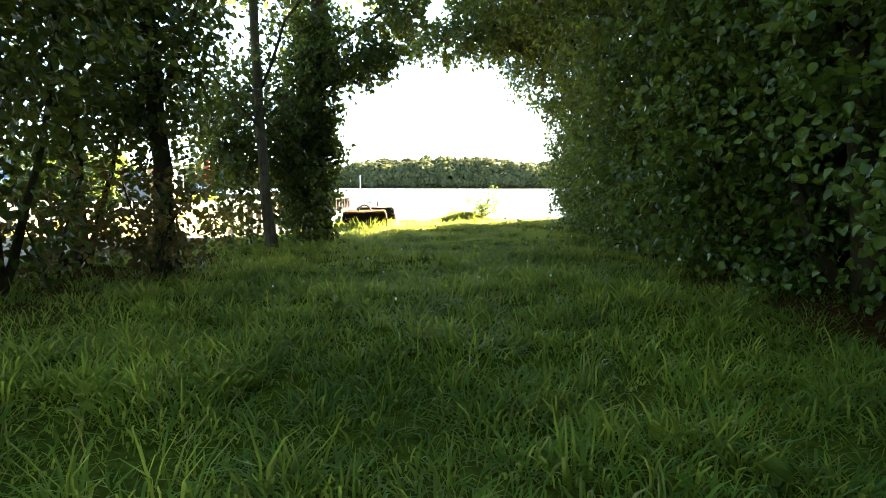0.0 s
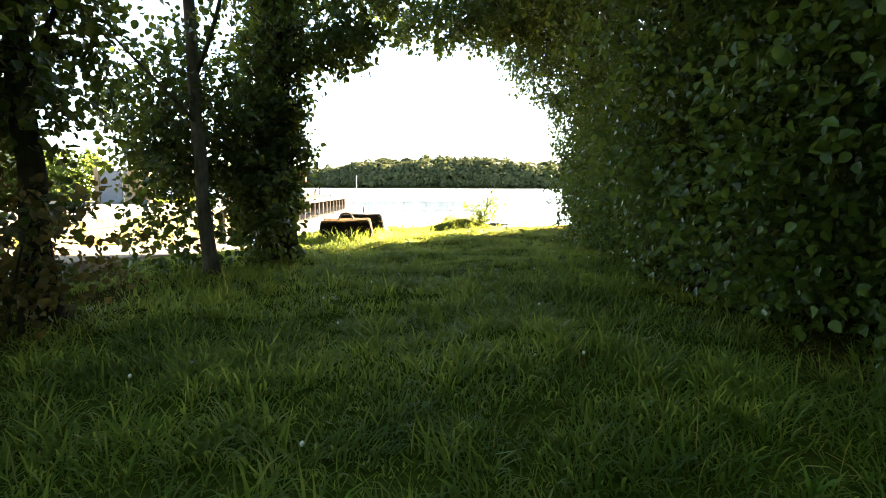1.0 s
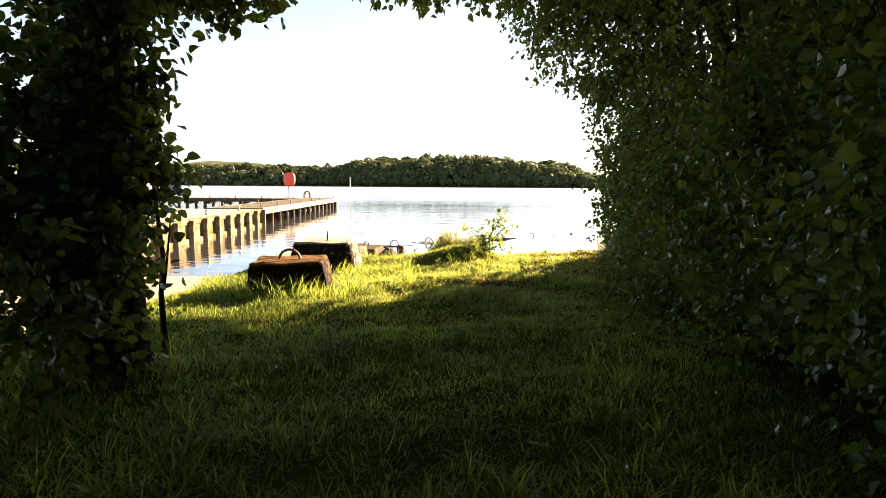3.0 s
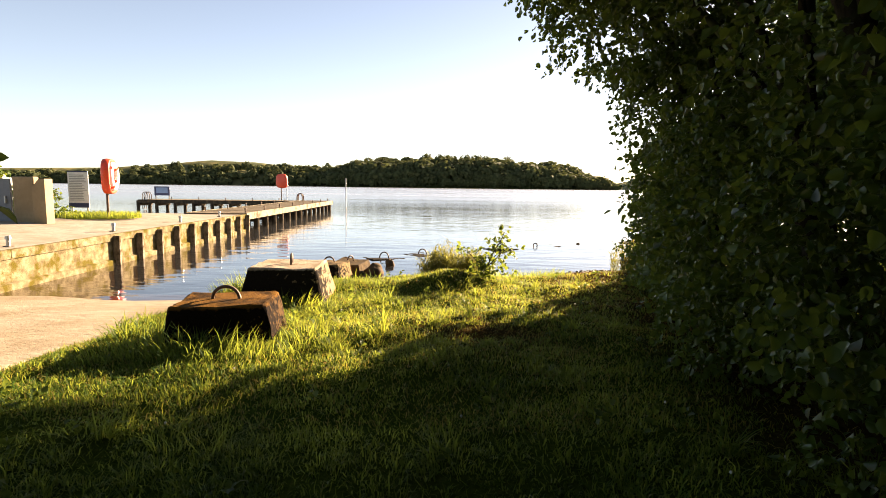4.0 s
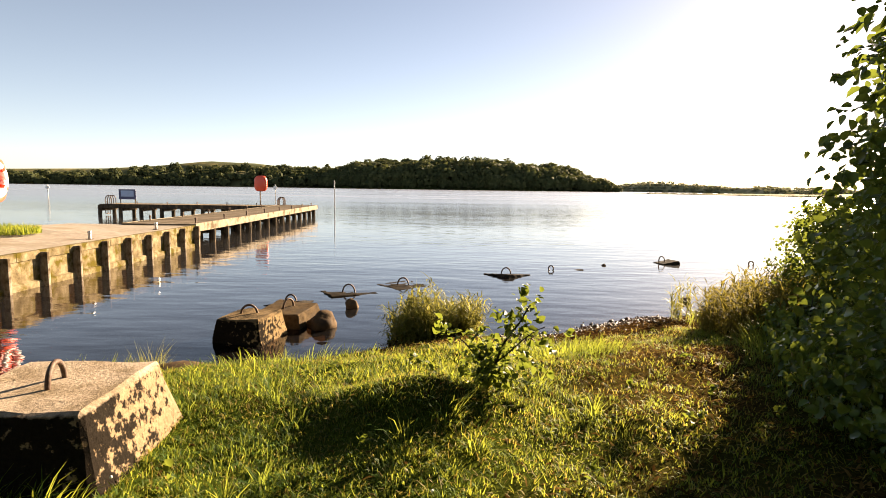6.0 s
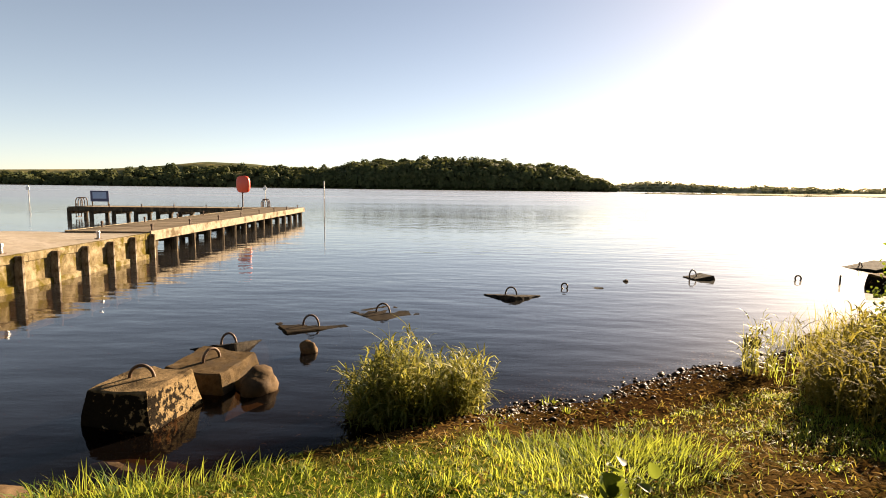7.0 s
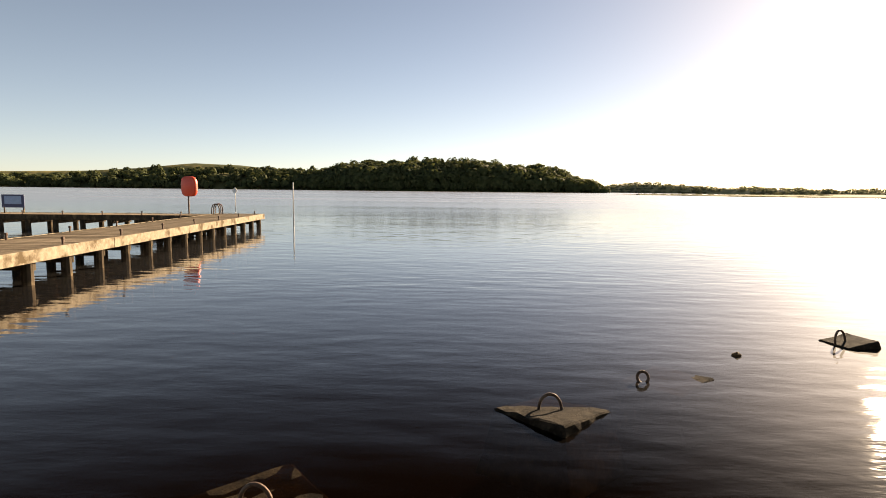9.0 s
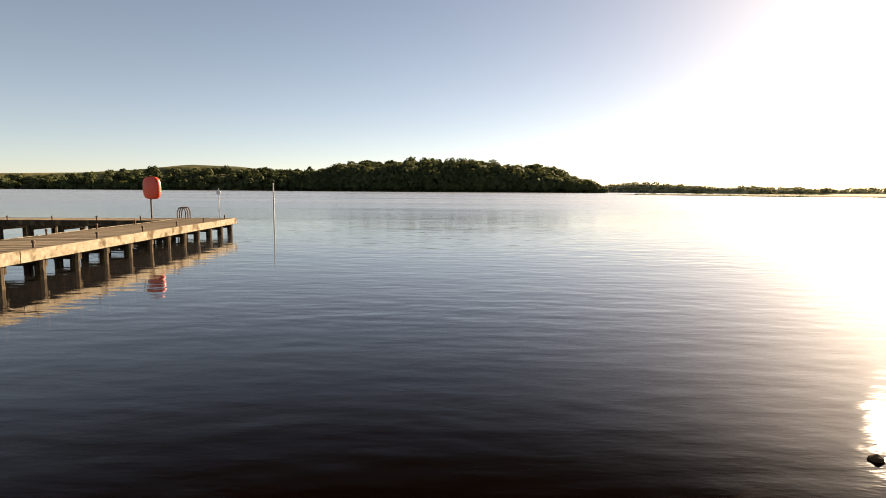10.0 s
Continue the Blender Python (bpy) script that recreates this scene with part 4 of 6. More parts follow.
def fast_mesh(name, v, quads_, tris_, material):
    me = bpy.data.meshes.new(name)
    me.vertices.add(len(v))
    me.vertices.foreach_set("co", v.astype(np.float32).ravel())
    nq, nt = len(quads_), len(tris_)
    loops = np.concatenate([quads_.ravel(), tris_.ravel()]).astype(np.int32)
    me.loops.add(len(loops))
    me.loops.foreach_set("vertex_index", loops)
    me.polygons.add(nq + nt)
    start = np.concatenate([np.arange(nq) * 4, nq * 4 + np.arange(nt) * 3]).astype(np.int32)
    me.polygons.foreach_set("loop_start", start)
    me.materials.append(material)
    me.update(calc_edges=True)
    return me


def scatter(n, x0, x1, y0, y1, keep, rng):
    x, y = rng.uniform(x0, x1, n), rng.uniform(y0, y1, n)
    k = rng.uniform(0, 1, n) < keep(x, y)
    return x[k], y[k]


def on_turf(x, y):
    s = np.interp(x, SHORE_X, SHORE_Y) - y
    d = smooth(0.03, 0.3, s) * (1 - 0.93 * bare_mask(x, y)) * (0.35 + 0.65 * smooth(0.5, 2.0, s + 0.35 * lumps(x * 2.1, y * 1.7)))
    return np.where((x < -2.62) & (y > -3), 0, d)


def arcs(px, py, pz, length, width, az, rise, fall, rng, segments=3):
    """Blades that start at the angle rise and bend over to the angle fall."""
    n = len(px)
    turn = az + np.pi / 2 + rng.normal(0, 0.5, n)
    side = np.stack([np.cos(turn) * width / 2, np.sin(turn) * width / 2, np.zeros(n)], -1)
    p = np.stack([px, py, pz], -1)
    m = 2 * segments + 1
    v = np.empty((n, m, 3))
    v[:, 0], v[:, 1] = p - side, p + side
    for i in range(segments):
        e = rise + (fall - rise) * i / max(1, segments - 1)
        p = p + np.stack([np.cos(az) * np.cos(e), np.sin(az) * np.cos(e), np.sin(e)], -1) * (length / segments)[:, None]
        k = 0.9 - 0.35 * i / segments
        if i < segments - 1:
            v[:, 2 * i + 2], v[:, 2 * i + 3] = p - side * k, p + side * k
        else:
            v[:, m - 1] = p
    o = np.arange(n)[:, None] * m
    q_ = np.concatenate([np.concatenate([o + 2 * i, o + 2 * i + 1, o + 2 * i + 3, o + 2 * i + 2], 1) for i in range(segments - 1)], 0)
    return v.reshape(-1, 3), q_, np.concatenate([o + m - 3, o + m - 2, o + m - 1], 1)


def tussocks(cx, cy, radius, tall, per, width, rng, segments, spread=0.9):
    """Round tufts: upright in the middle, falling outwards at the rim, each combed a little to one side."""
    k = np.repeat(np.arange(len(cx)), per)
    n = len(k)
    a, r = rng.uniform(0, 2 * np.pi, n), np.sqrt(rng.random(n))
    way = rng.uniform(0, 2 * np.pi, len(cx))[k]
    x, y = cx[k] + radius[k] * r * np.cos(a), cy[k] + radius[k] * r * np.sin(a)
    az = np.where(rng.random(n) < 0.3, way, a) + rng.normal(0, 0.6, n)
    rise = np.radians(np.clip(84 - 30 * r * spread + rng.normal(0, 10, n), 25, 90))
    fall = np.radians(np.clip(30 - 55 * r * spread + rng.normal(0, 24, n), -45, 75))
    return arcs(x, y, height(x, y) - 0.004, tall[k] * rng.uniform(0.55, 1.2, n) * (1.05 - 0.25 * r), rng.uniform(0.65, 1.3, n) * width, az, rise, fall, rng, segments)


def joined(*sets):
    vs, qs, ts, o = [], [], [], 0
    for v_, q_, t_ in sets:
        vs.append(v_)
        qs.append(q_ + o)
        ts.append(t_ + o)
        o += len(v_)
    return np.concatenate(vs), np.concatenate(qs), np.concatenate(ts)


rng = np.random.default_rng(11)
lush = lambda x, y: np.clip(0.6 + 0.5 * lumps(x * 1.9 + 3, y * 1.8) + 0.25 * lumps(x * 5, y * 5.3), 0.0, 1.6)
# the shaded way: long soft tufts
tx, ty = scatter(2700, -2.6, 2.6, 1.0, 6.2, lambda x, y: on_turf(x, y) * np.clip(0.35 + 0.5 * lush(x, y), 0, 1), rng)
f = lush(tx, ty)
near_turf = tussocks(tx, ty, rng.uniform(0.05, 0.14, len(tx)), (0.062 + 0.06 * f) * rng.uniform(0.7, 1.3, len(tx)), 42, 0.0066, rng, 3)
# the sunny bank: shorter, tighter tufts
tx, ty = scatter(9500, -2.7, 2.9, 5.9, 14.7, lambda x, y: on_turf(x, y) * np.clip(0.4 + 0.45 * lush(x, y), 0, 1), rng)
f = lush(tx, ty) * (1 - 0.5 * np.exp(-(((tx - 0.9) / 1.0) ** 2 + ((ty - 10.8) / 1.7) ** 2)))
far_turf = tussocks(tx, ty, rng.uniform(0.035, 0.1, len(tx)), (0.034 + 0.042 * f) * rng.uniform(0.7, 1.35, len(tx)), 24, 0.0056, rng, 2)
# a few taller clumps
tx, ty = scatter(420, -2.5, 2.5, 1.2, 14.0, lambda x, y: on_turf(x, y) * (lumps(x * 1.2 + 5, y * 1.3) > 0.1), rng)
clumps = tussocks(tx, ty, rng.uniform(0.04, 0.1, len(tx)), rng.uniform(0.13, 0.24, len(tx)), 34, 0.006, rng, 3)
# fine short grass between them, one slim triangle a blade
gpx, gpy = scatter(125000, -2.9, 2.9, 1.0, 14.6, on_turf, rng)
n = len(gpx)
az, flat = rng.uniform(0, 2 * np.pi, n), rng.uniform(0.45, 0.98, n)
L, W = rng.uniform(0.03, 0.07, n), rng.uniform(0.003, 0.0065, n)
turn = az + np.pi / 2 + rng.normal(0, 0.6, n)
base = np.stack([gpx, gpy, height(gpx, gpy) - 0.004], -1)
side = np.stack([np.cos(turn) * W / 2, np.sin(turn) * W / 2, np.zeros(n)], -1)
tip = base + np.stack([np.cos(az) * flat * L, np.sin(az) * flat * L, L * np.sqrt(1 - flat ** 2)], -1)
fine_turf = (np.stack([base - side, base + side, tip], 1).reshape(-1, 3), np.zeros((0, 4), int), np.arange(3 * n).reshape(-1, 3))
tagged(new("grass", fast_mesh("grass", *joined(near_turf, far_turf, clumps, fine_turf), GRASS)), "uneven tufted green grass on the bank", "grass", kind="stuff")
# pale dry stems curling through the shaded grass
gpx, gpy = scatter(520, -2.3, 2.3, 1.0, 7.0, on_turf, rng)
n = len(gpx)
tagged(new("dry_stems", fast_mesh("dry_stems", *arcs(gpx, gpy, height(gpx, gpy), rng.uniform(0.12, 0.3, n), rng.uniform(0.0018, 0.0034, n), rng.uniform(0, 2 * np.pi, n),
       np.radians(rng.uniform(35, 85, n)), np.radians(rng.uniform(-60, 30, n)), rng, 4), STRAW)), "pale dry stems curling through the grass", "grass", kind="stuff")
# dry blades in the trodden and sunny parts
gpx, gpy = scatter(130000, -2.6, 3.0, 7.6, 15.5, lambda x, y: (0.3 - 0.22 * bare_mask(x, y)) + (1 - 0.7 * bare_mask(x, y)) * 0.3 * np.clip(lumps(x * 1.4, y * 1.3), 0, 1) * (np.interp(x, SHORE_X, SHORE_Y) - y > 0.2), rng)
k = (np.interp(gpx, SHORE_X, SHORE_Y) - gpy) > np.interp(gpx, [-0.8, -0.2, 0.5], [0.12, 0.5, 0.9]) + 0.15 * lumps(gpx * 3, gpy * 3)
gpx, gpy = gpx[k], gpy[k]
n = len(gpx)
v, q, t = arcs(gpx, gpy, height(gpx, gpy) - 0.004, rng.uniform(0.03, 0.075, n), rng.uniform(0.003, 0.006, n), rng.uniform(0, 2 * np.pi, n), np.radians(rng.uniform(20, 80, n)), np.radians(rng.uniform(-40, 30, n)), rng, 2)
tagged(new("dry_grass", fast_mesh("dry_grass", v, q, t, STRAW)), "short dry straw-coloured grass on trodden soil", "grass", kind="stuff")

# dead stems lying on the bare soil
gpx, gpy = scatter(26000, -1.0, 3.4, 8.4, 15.6, lambda x, y: 0.03 + 0.6 * bare_mask(x, y) * (np.interp(x, SHORE_X, SHORE_Y) - y > 0.35), rng)
n = len(gpx)
v, q, t = arcs(gpx, gpy, height(gpx, gpy) + rng.uniform(0.0, 0.012, n), rng.uniform(0.025, 0.075, n), rng.uniform(0.006, 0.02, n), rng.uniform(0, 2 * np.pi, n), np.radians(rng.uniform(-5, 35, n)), np.radians(rng.uniform(-30, 15, n)), rng, 2)
tagged(new("leaf_litter", fast_mesh("leaf_litter", v, q, t, LITTER)), "brown dead leaves and stems lying on the trodden soil", "plant litter", kind="stuff")


def tuft(name, cx, cy, rx, ry, n, lo, hi, width, material, label, lean=(0.05, 0.5), seed=1, category="grass tuft", fan=0.9):
    g = np.random.default_rng(seed)
    a, r = g.uniform(0, 2 * np.pi, n), np.sqrt(g.uniform(0, 1, n))
    x, y = cx + rx * r * np.cos(a), cy + ry * r * np.sin(a)
    L = g.uniform(lo, hi, n) * (1.08 - (0.45 if fan < 2 else 0.15) * r ** 2)
    top_lean = g.uniform(*lean, n)
    v_, q_, t_ = arcs(x, y, np.maximum(height(x, y), -0.25) - 0.01, L, g.uniform(0.6, 1.2, n) * width, a + g.normal(0, fan, n), np.radians(88 - 30 * top_lean), np.radians(80 - 110 * top_lean), g, 3)
    return tagged(new(name, fast_mesh(name, v_, q_, t_, material)), label, category, "", "stuff")


tuft("long_grass", -1.35, 8.62, 0.62, 0.13, 420, 0.09, 0.26, 0.006, GRASS, "long grass growing up against the mooring block", (0.2, 0.8), 21)
tuft("long_grass", -0.78, 9.0, 0.14, 0.45, 220, 0.08, 0.22, 0.006, GRASS, "long grass growing beside the mooring block", (0.2, 0.8), 22)
tuft("long_grass", -1.95, 8.9, 0.2, 0.5, 300, 0.1, 0.24, 0.006, GRASS, "long grass beside the slip", (0.2, 0.8), 23)
tuft("long_grass", -1.45, 10.32, 0.5, 0.1, 300, 0.08, 0.24, 0.006, GRASS, "long grass growing up against the mooring block", (0.2, 0.8), 24)
tuft("long_grass", -2.05, 11.3, 0.3, 0.9, 900, 0.1, 0.3, 0.006, GRASS, "long dark grass beside the slip", (0.15, 0.7), 25)
tuft("long_grass", -1.2, 12.95, 0.9, 0.28, 450, 0.06, 0.2, 0.006, GRASS, "long grass along the water's edge", (0.15, 0.7), 26)
tuft("long_grass", -2.25, 12.75, 0.12, 0.15, 160, 0.2, 0.42, 0.004, REED, "tall seeding grass at the water's edge", (0.05, 0.4), 27)
tuft("long_grass", 1.15, 13.2, 0.65, 0.42, 1500, 0.06, 0.22, 0.006, GRASS, "thick green grass above the shore", (0.2, 0.85), 28)


def reed_bed(cx, cy, rx, ry, n, lo, hi, label, seed, per=11, material=None):
    """Upright stems with short broad leaves up their length."""
    g = np.random.default_rng(seed)
    a, r = g.uniform(0, 2 * np.pi, n), np.sqrt(g.uniform(0, 1, n))
    x, y = cx + rx * r * np.cos(a), cy + ry * r * np.sin(a)
    z = np.maximum(height(x, y), -0.25) - 0.01
    tall = g.uniform(lo, hi, n) * (1.05 - 0.25 * r ** 2)
    lean, az = g.uniform(0.02, 0.42, n), g.uniform(0, 2 * np.pi, n)
    v_, q_, t_ = blades(x, y, z, tall, np.full(n, 0.006), lean, g, az)
    k = np.repeat(np.arange(n), per)
    f = g.uniform(0.12, 0.95, n * per)
    bend = lean[k] * tall[k] * f ** 1.6
    m = n * per
    v2, q2, t2 = arcs(x[k] + np.cos(az[k]) * bend, y[k] + np.sin(az[k]) * bend, z[k] + tall[k] * f * 0.97, g.uniform(0.08, 0.22, m), g.uniform(0.008, 0.017, m), g.uniform(0, 2 * np.pi, m), np.radians(g.uniform(20, 80, m)), np.radians(g.uniform(-60, 30, m)), g, 3)
    v_, q_, t_ = np.concatenate([v_, v2]), np.concatenate([q_, q2 + len(v_)]), np.concatenate([t_, t2 + len(v_)])
    return tagged(new("reed_tuft", fast_mesh("reed_tuft", v_, q_, t_, material or REED)), label, "reeds", "", "stuff")


reed_bed(3.12, 13.75, 0.42, 0.75, 300, 0.18, 0.62, "golden leafy weeds along the bank", 37, 12, GOLDEN)
reed_bed(3.55, 14.5, 0.5, 0.6, 240, 0.2, 0.72, "golden leafy weeds on the bank above the shore", 38, 12, GOLDEN)
reed_bed(3.0, 15.3, 0.13, 0.16, 34, 0.25, 0.65, "slim yellow reeds on the shore", 32, 5)
reed_bed(0.03, 14.22, 0.5, 0.34, 430, 0.2, 0.6, "yellow-green tuft of leafy reeds at the water's edge", 31)
reed_bed(-0.13, 14.2, 0.17, 0.2, 60, 0.48, 0.75, "taller reed stems standing up out of the tuft", 36)
tuft("tall_weeds", 3.85, 14.8, 0.65, 0.7, 900, 0.15, 0.62, 0.007, GOLDEN, "tall seeding weeds and grass on the bank", (0.05, 0.45), 33, "weeds")
tuft("tall_weeds", 2.95, 12.4, 0.5, 0.9, 500, 0.15, 0.5, 0.007, GRASS, "dark nettles and long grass under the bushes", (0.1, 0.6), 34, "weeds")

tuft("tall_weeds", 5.0, 16.3, 1.3, 0.6, 800, 0.12, 0.5, 0.007, REED, "golden weeds and grass along the shore", (0.05, 0.6), 35, "weeds", 5.0)
g = np.random.default_rng(60)
ox, oy = scatter(19000, 2.9, 9.0, 8.5, 22, lambda x, y: smooth(0.15, 0.5, np.interp(x, SHORE_X, SHORE_Y) - y), g)
v, q, t = blades(ox, oy, height(ox, oy) - 0.005, g.uniform(0.05, 0.22, len(ox)), g.uniform(0.004, 0.008, len(ox)), g.uniform(0.3, 0.95, len(ox)), g)
tagged(new("rough_grass", fast_mesh("rough_grass", v, q, t, GRASS)), "rough long grass on the bank beyond the hedge", "grass", kind="stuff")



# ---- leaves, shrubs and trees ----
def leaf_cloud(points, out, size, rng, droop=0.35, per=8, spread=0.16, fine=False):
    """Twigs at points, pointing out, each with leaves along it. Leaves are folded blades with a round outline."""
    n = len(points)
    k = np.repeat(np.arange(n), per)
    f = np.tile(np.linspace(0.1, 1.0, per), n) + rng.normal(0, 0.08, n * per)
    d = out + rng.normal(0, 0.45, (n, 3))
    d[:, 2] -= droop * 0.5
    d /= np.linalg.norm(d, axis=1)[:, None]
    pos = points[k] + d[k] * (f * spread * 1.7)[:, None] + rng.normal(0, spread * 0.22, (n * per, 3))
    along = d[k] * 0.5 + rng.normal(0, 0.75, (n * per, 3))
    along[:, 2] -= droop
    along /= np.linalg.norm(along, axis=1)[:, None]
    nor = rng.normal(0, 0.75, (n * per, 3)) + np.array([0, 0, 0.75]) + out[k] * 0.5
    side = np.cross(along, nor)
    side /= np.linalg.norm(side, axis=1)[:, None] + 1e-9
    nor = np.cross(side, along)
    s = size * rng.uniform(0.5, 1.3, n * per)
    if fine:
        shape = [(0, 0, 0), (-0.3, 0.12, 0.1), (-0.43, 0.45, 0.2), (-0.28, 0.8, 0.08), (0.03, 1.04, -0.12), (0.28, 0.8, 0.08), (0.43, 0.45, 0.2), (0.3, 0.12, 0.1)]
    else:
        shape = [(0, 0, 0), (-0.36, 0.2, 0.13), (-0.4, 0.64, 0.18), (0.05, 1.03, -0.1), (0.4, 0.6, 0.18), (0.36, 0.2, 0.13)]
    m = len(shape)
    v = np.empty((n * per, m, 3))
    for i, (a, b, c) in enumerate(shape):
        v[:, i] = pos + side * (a * s)[:, None] + along * (b * s)[:, None] + nor * (c * s)[:, None]
    o = np.arange(n * per)[:, None] * m
    corner = lambda *c: np.concatenate([o + k for k in c], 1)
    if fine:
        return v.reshape(-1, 3), np.concatenate([corner(0, 4, 3, 2), corner(0, 6, 5, 4)], 0), np.concatenate([corner(0, 2, 1), corner(0, 7, 6)], 0)
    return v.reshape(-1, 3), np.concatenate([corner(0, 3, 2, 1), corner(0, 5, 4, 3)], 0), np.zeros((0, 3), int)


# broad-leaved weeds among the grass
g = np.random.default_rng(71)
n = 230
wx_, wy_ = g.uniform(-2.3, 2.4, n), g.uniform(1.2, 12.5, n)
k = (np.interp(wx_, SHORE_X, SHORE_Y) - wy_ > 0.6) & (lumps(wx_ * 1.5 + 2, wy_ * 1.6) > 0.0) & (np.abs(wx_ - 0.3) > 0.0)
wx_, wy_ = wx_[k], wy_[k]
wp = np.stack([wx_, wy_, height(wx_, wy_) + g.uniform(0.01, 0.05, len(wx_))], -1)
v, q, t = leaf_cloud(wp, np.tile([0.0, 0.0, 0.6], (len(wp), 1)), 0.036, g, -0.1, 9, 0.04)
tagged(new("broad_leaf_weeds", fast_mesh("broad_leaf_weeds", v, q, t, LEAF_PALE)), "low broad-leaved weeds among the grass", "weeds", kind="stuff")

# clover heads
clover = thing("clover_heads", 0, 0, 0, "small white clover flowers in the lawn", "clover", kind="stuff")
cm = rock_mesh("clover_head", 50, 0.006, 0.006, 0.007, 1, 0.25)
cm.materials.clear()
cm.materials.append(PETAL)
for k in range(26):
    x, y = rng.uniform(-1.6, 1.8), rng.uniform(1.4, 10.5)
    piece("clover_head", cm, clover, pose(x, y, float(height(x, y)) + rng.uniform(0.07, 0.11)))


def blob_points(blobs, density, rng, inner=0.3, keep=None):
    """Points near the skins of ellipsoids, some within; none inside another one's core."""
    pts, outs = [], []
    for cx, cy, cz, rx, ry, rz, *thin in blobs:
        area = 4 * np.pi * ((rx * ry) ** 1.6 / 3 + (rx * rz) ** 1.6 / 3 + (ry * rz) ** 1.6 / 3) ** (1 / 1.6)
        n = int(area * density * (thin[0] if thin else 1))
        d = rng.normal(0, 1, (n, 3))
        d /= np.linalg.norm(d, axis=1)[:, None]
        r = np.where(rng.random(n) < inner, rng.uniform(0.35, 0.85, n), rng.uniform(0.82, 1.06, n))
        wob = 1 + 0.16 * np.sin(d[:, 0] * 5 + cx * 3 + d[:, 2] * 4) * np.sin(d[:, 1] * 6 + cy)
        pts.append(np.array([cx, cy, cz]) + d * np.array([rx, ry, rz]) * (r * wob)[:, None])
        outs.append(d)
    p, o = np.concatenate(pts), np.concatenate(outs)
    ok = p[:, 2] > height(p[:, 0], p[:, 1]) + 0.05
    if keep is not None:
        ok &= keep(p)
    return p[ok], o[ok]


def clear_way(p):
    """Keep the way under the trees open."""
    x, y, z = p[:, 0], p[:, 1], p[:, 2]
    near = np.interp(z, [0.4, 0.7, 1.2, 2.0, 2.5, 2.9, 3.3], [1.75, 1.55, 1.36, 1.3, 1.1, 0.75, 0.1])
    end = np.interp(z, [0.4, 0.7, 1.0, 1.8, 2.3, 2.6, 3.0, 3.4], [2.1, 2.0, 1.95, 1.75, 1.5, 1.15, 0.85, 0.4])
    f = smooth(8.3, 9.8, y)
    ragged = 0.16 * np.sin(y * 3.7 + 2 * np.sin(z * 2.3)) * np.sin(z * 4.1 + y) + 0.09 * np.sin(y * 9.1 + z * 5) * np.sin(z * 8.3 - y * 4)
    right = near * (1 - f) + end * f + ragged + 0.45 * (1 - smooth(2.4, 4.2, y)) * (z < 2.6)
    left = np.interp(z, [0.4, 0.8, 1.5, 2.0, 2.15, 2.5, 3.0], [-1.3, -1.27, -1.2, -1.2, -0.66, -0.56, -0.25]) + 0.6 * ragged
    return ((x > right) & (x < 3.15) & ~((y > 10.05) & (z > 1.6) & (x < 2.1))) | (x < left)


def woody(name, label, category, x, y, stems, blobs, density, leaf, material, seed, bark=None, per=8, group="", inner=0.3, keep=clear_way, spread=0.16, droop=0.35, fine=False):
    """stems: lists of points with radii at start and end; blobs: where the foliage is."""
    g = np.random.default_rng(seed)
    z = float(height(x, y)) - 0.05
    t = thing(name, x, y, z, label, category, group)
    for i, (pts, r0, r1) in enumerate(stems):
        m = len(pts)
        fine = []
        for a, b in zip(pts, pts[1:]):
            for f in (0, 0.34, 0.67):
                p = Vector(a).lerp(Vector(b), f)
                fine.append(p + noise.noise_vector(p * 2.3 + Vector((seed, i, 0))) * 0.03)
        fine.append(Vector(pts[-1]))
        rr = [r0 + (r1 - r0) * j / (len(fine) - 1) for j in range(len(fine))]
        if i == 0:
            rr[0] *= 1.45
            rr[1] *= 1.12
        part("trunk" if i == 0 else "limb", tube(bmesh.new(), [p - Vector((x, y, z)) for p in fine], rr, 10 if r0 > 0.04 else 6), bark or BARK, t, "", True)
    p, o = blob_points(blobs, density, g, inner, keep)
    v_, q_, t_ = leaf_cloud(p, o, leaf, g, droop, per, spread, fine)
    v_ -= np.array([x, y, z])
    me_ = fast_mesh("crown", v_, q_, t_, material)
    piece("crown", me_, t)
    return t


def hedge_side(p):
    """The side towards the path in full, the far side thinned."""
    h_ = np.sin(p[:, 0] * 127.1 + p[:, 1] * 311.7 + p[:, 2] * 74.7) * 43758.5
    return clear_way(p) & ((p[:, 0] < 2.3) | (h_ - np.floor(h_) < 0.3))


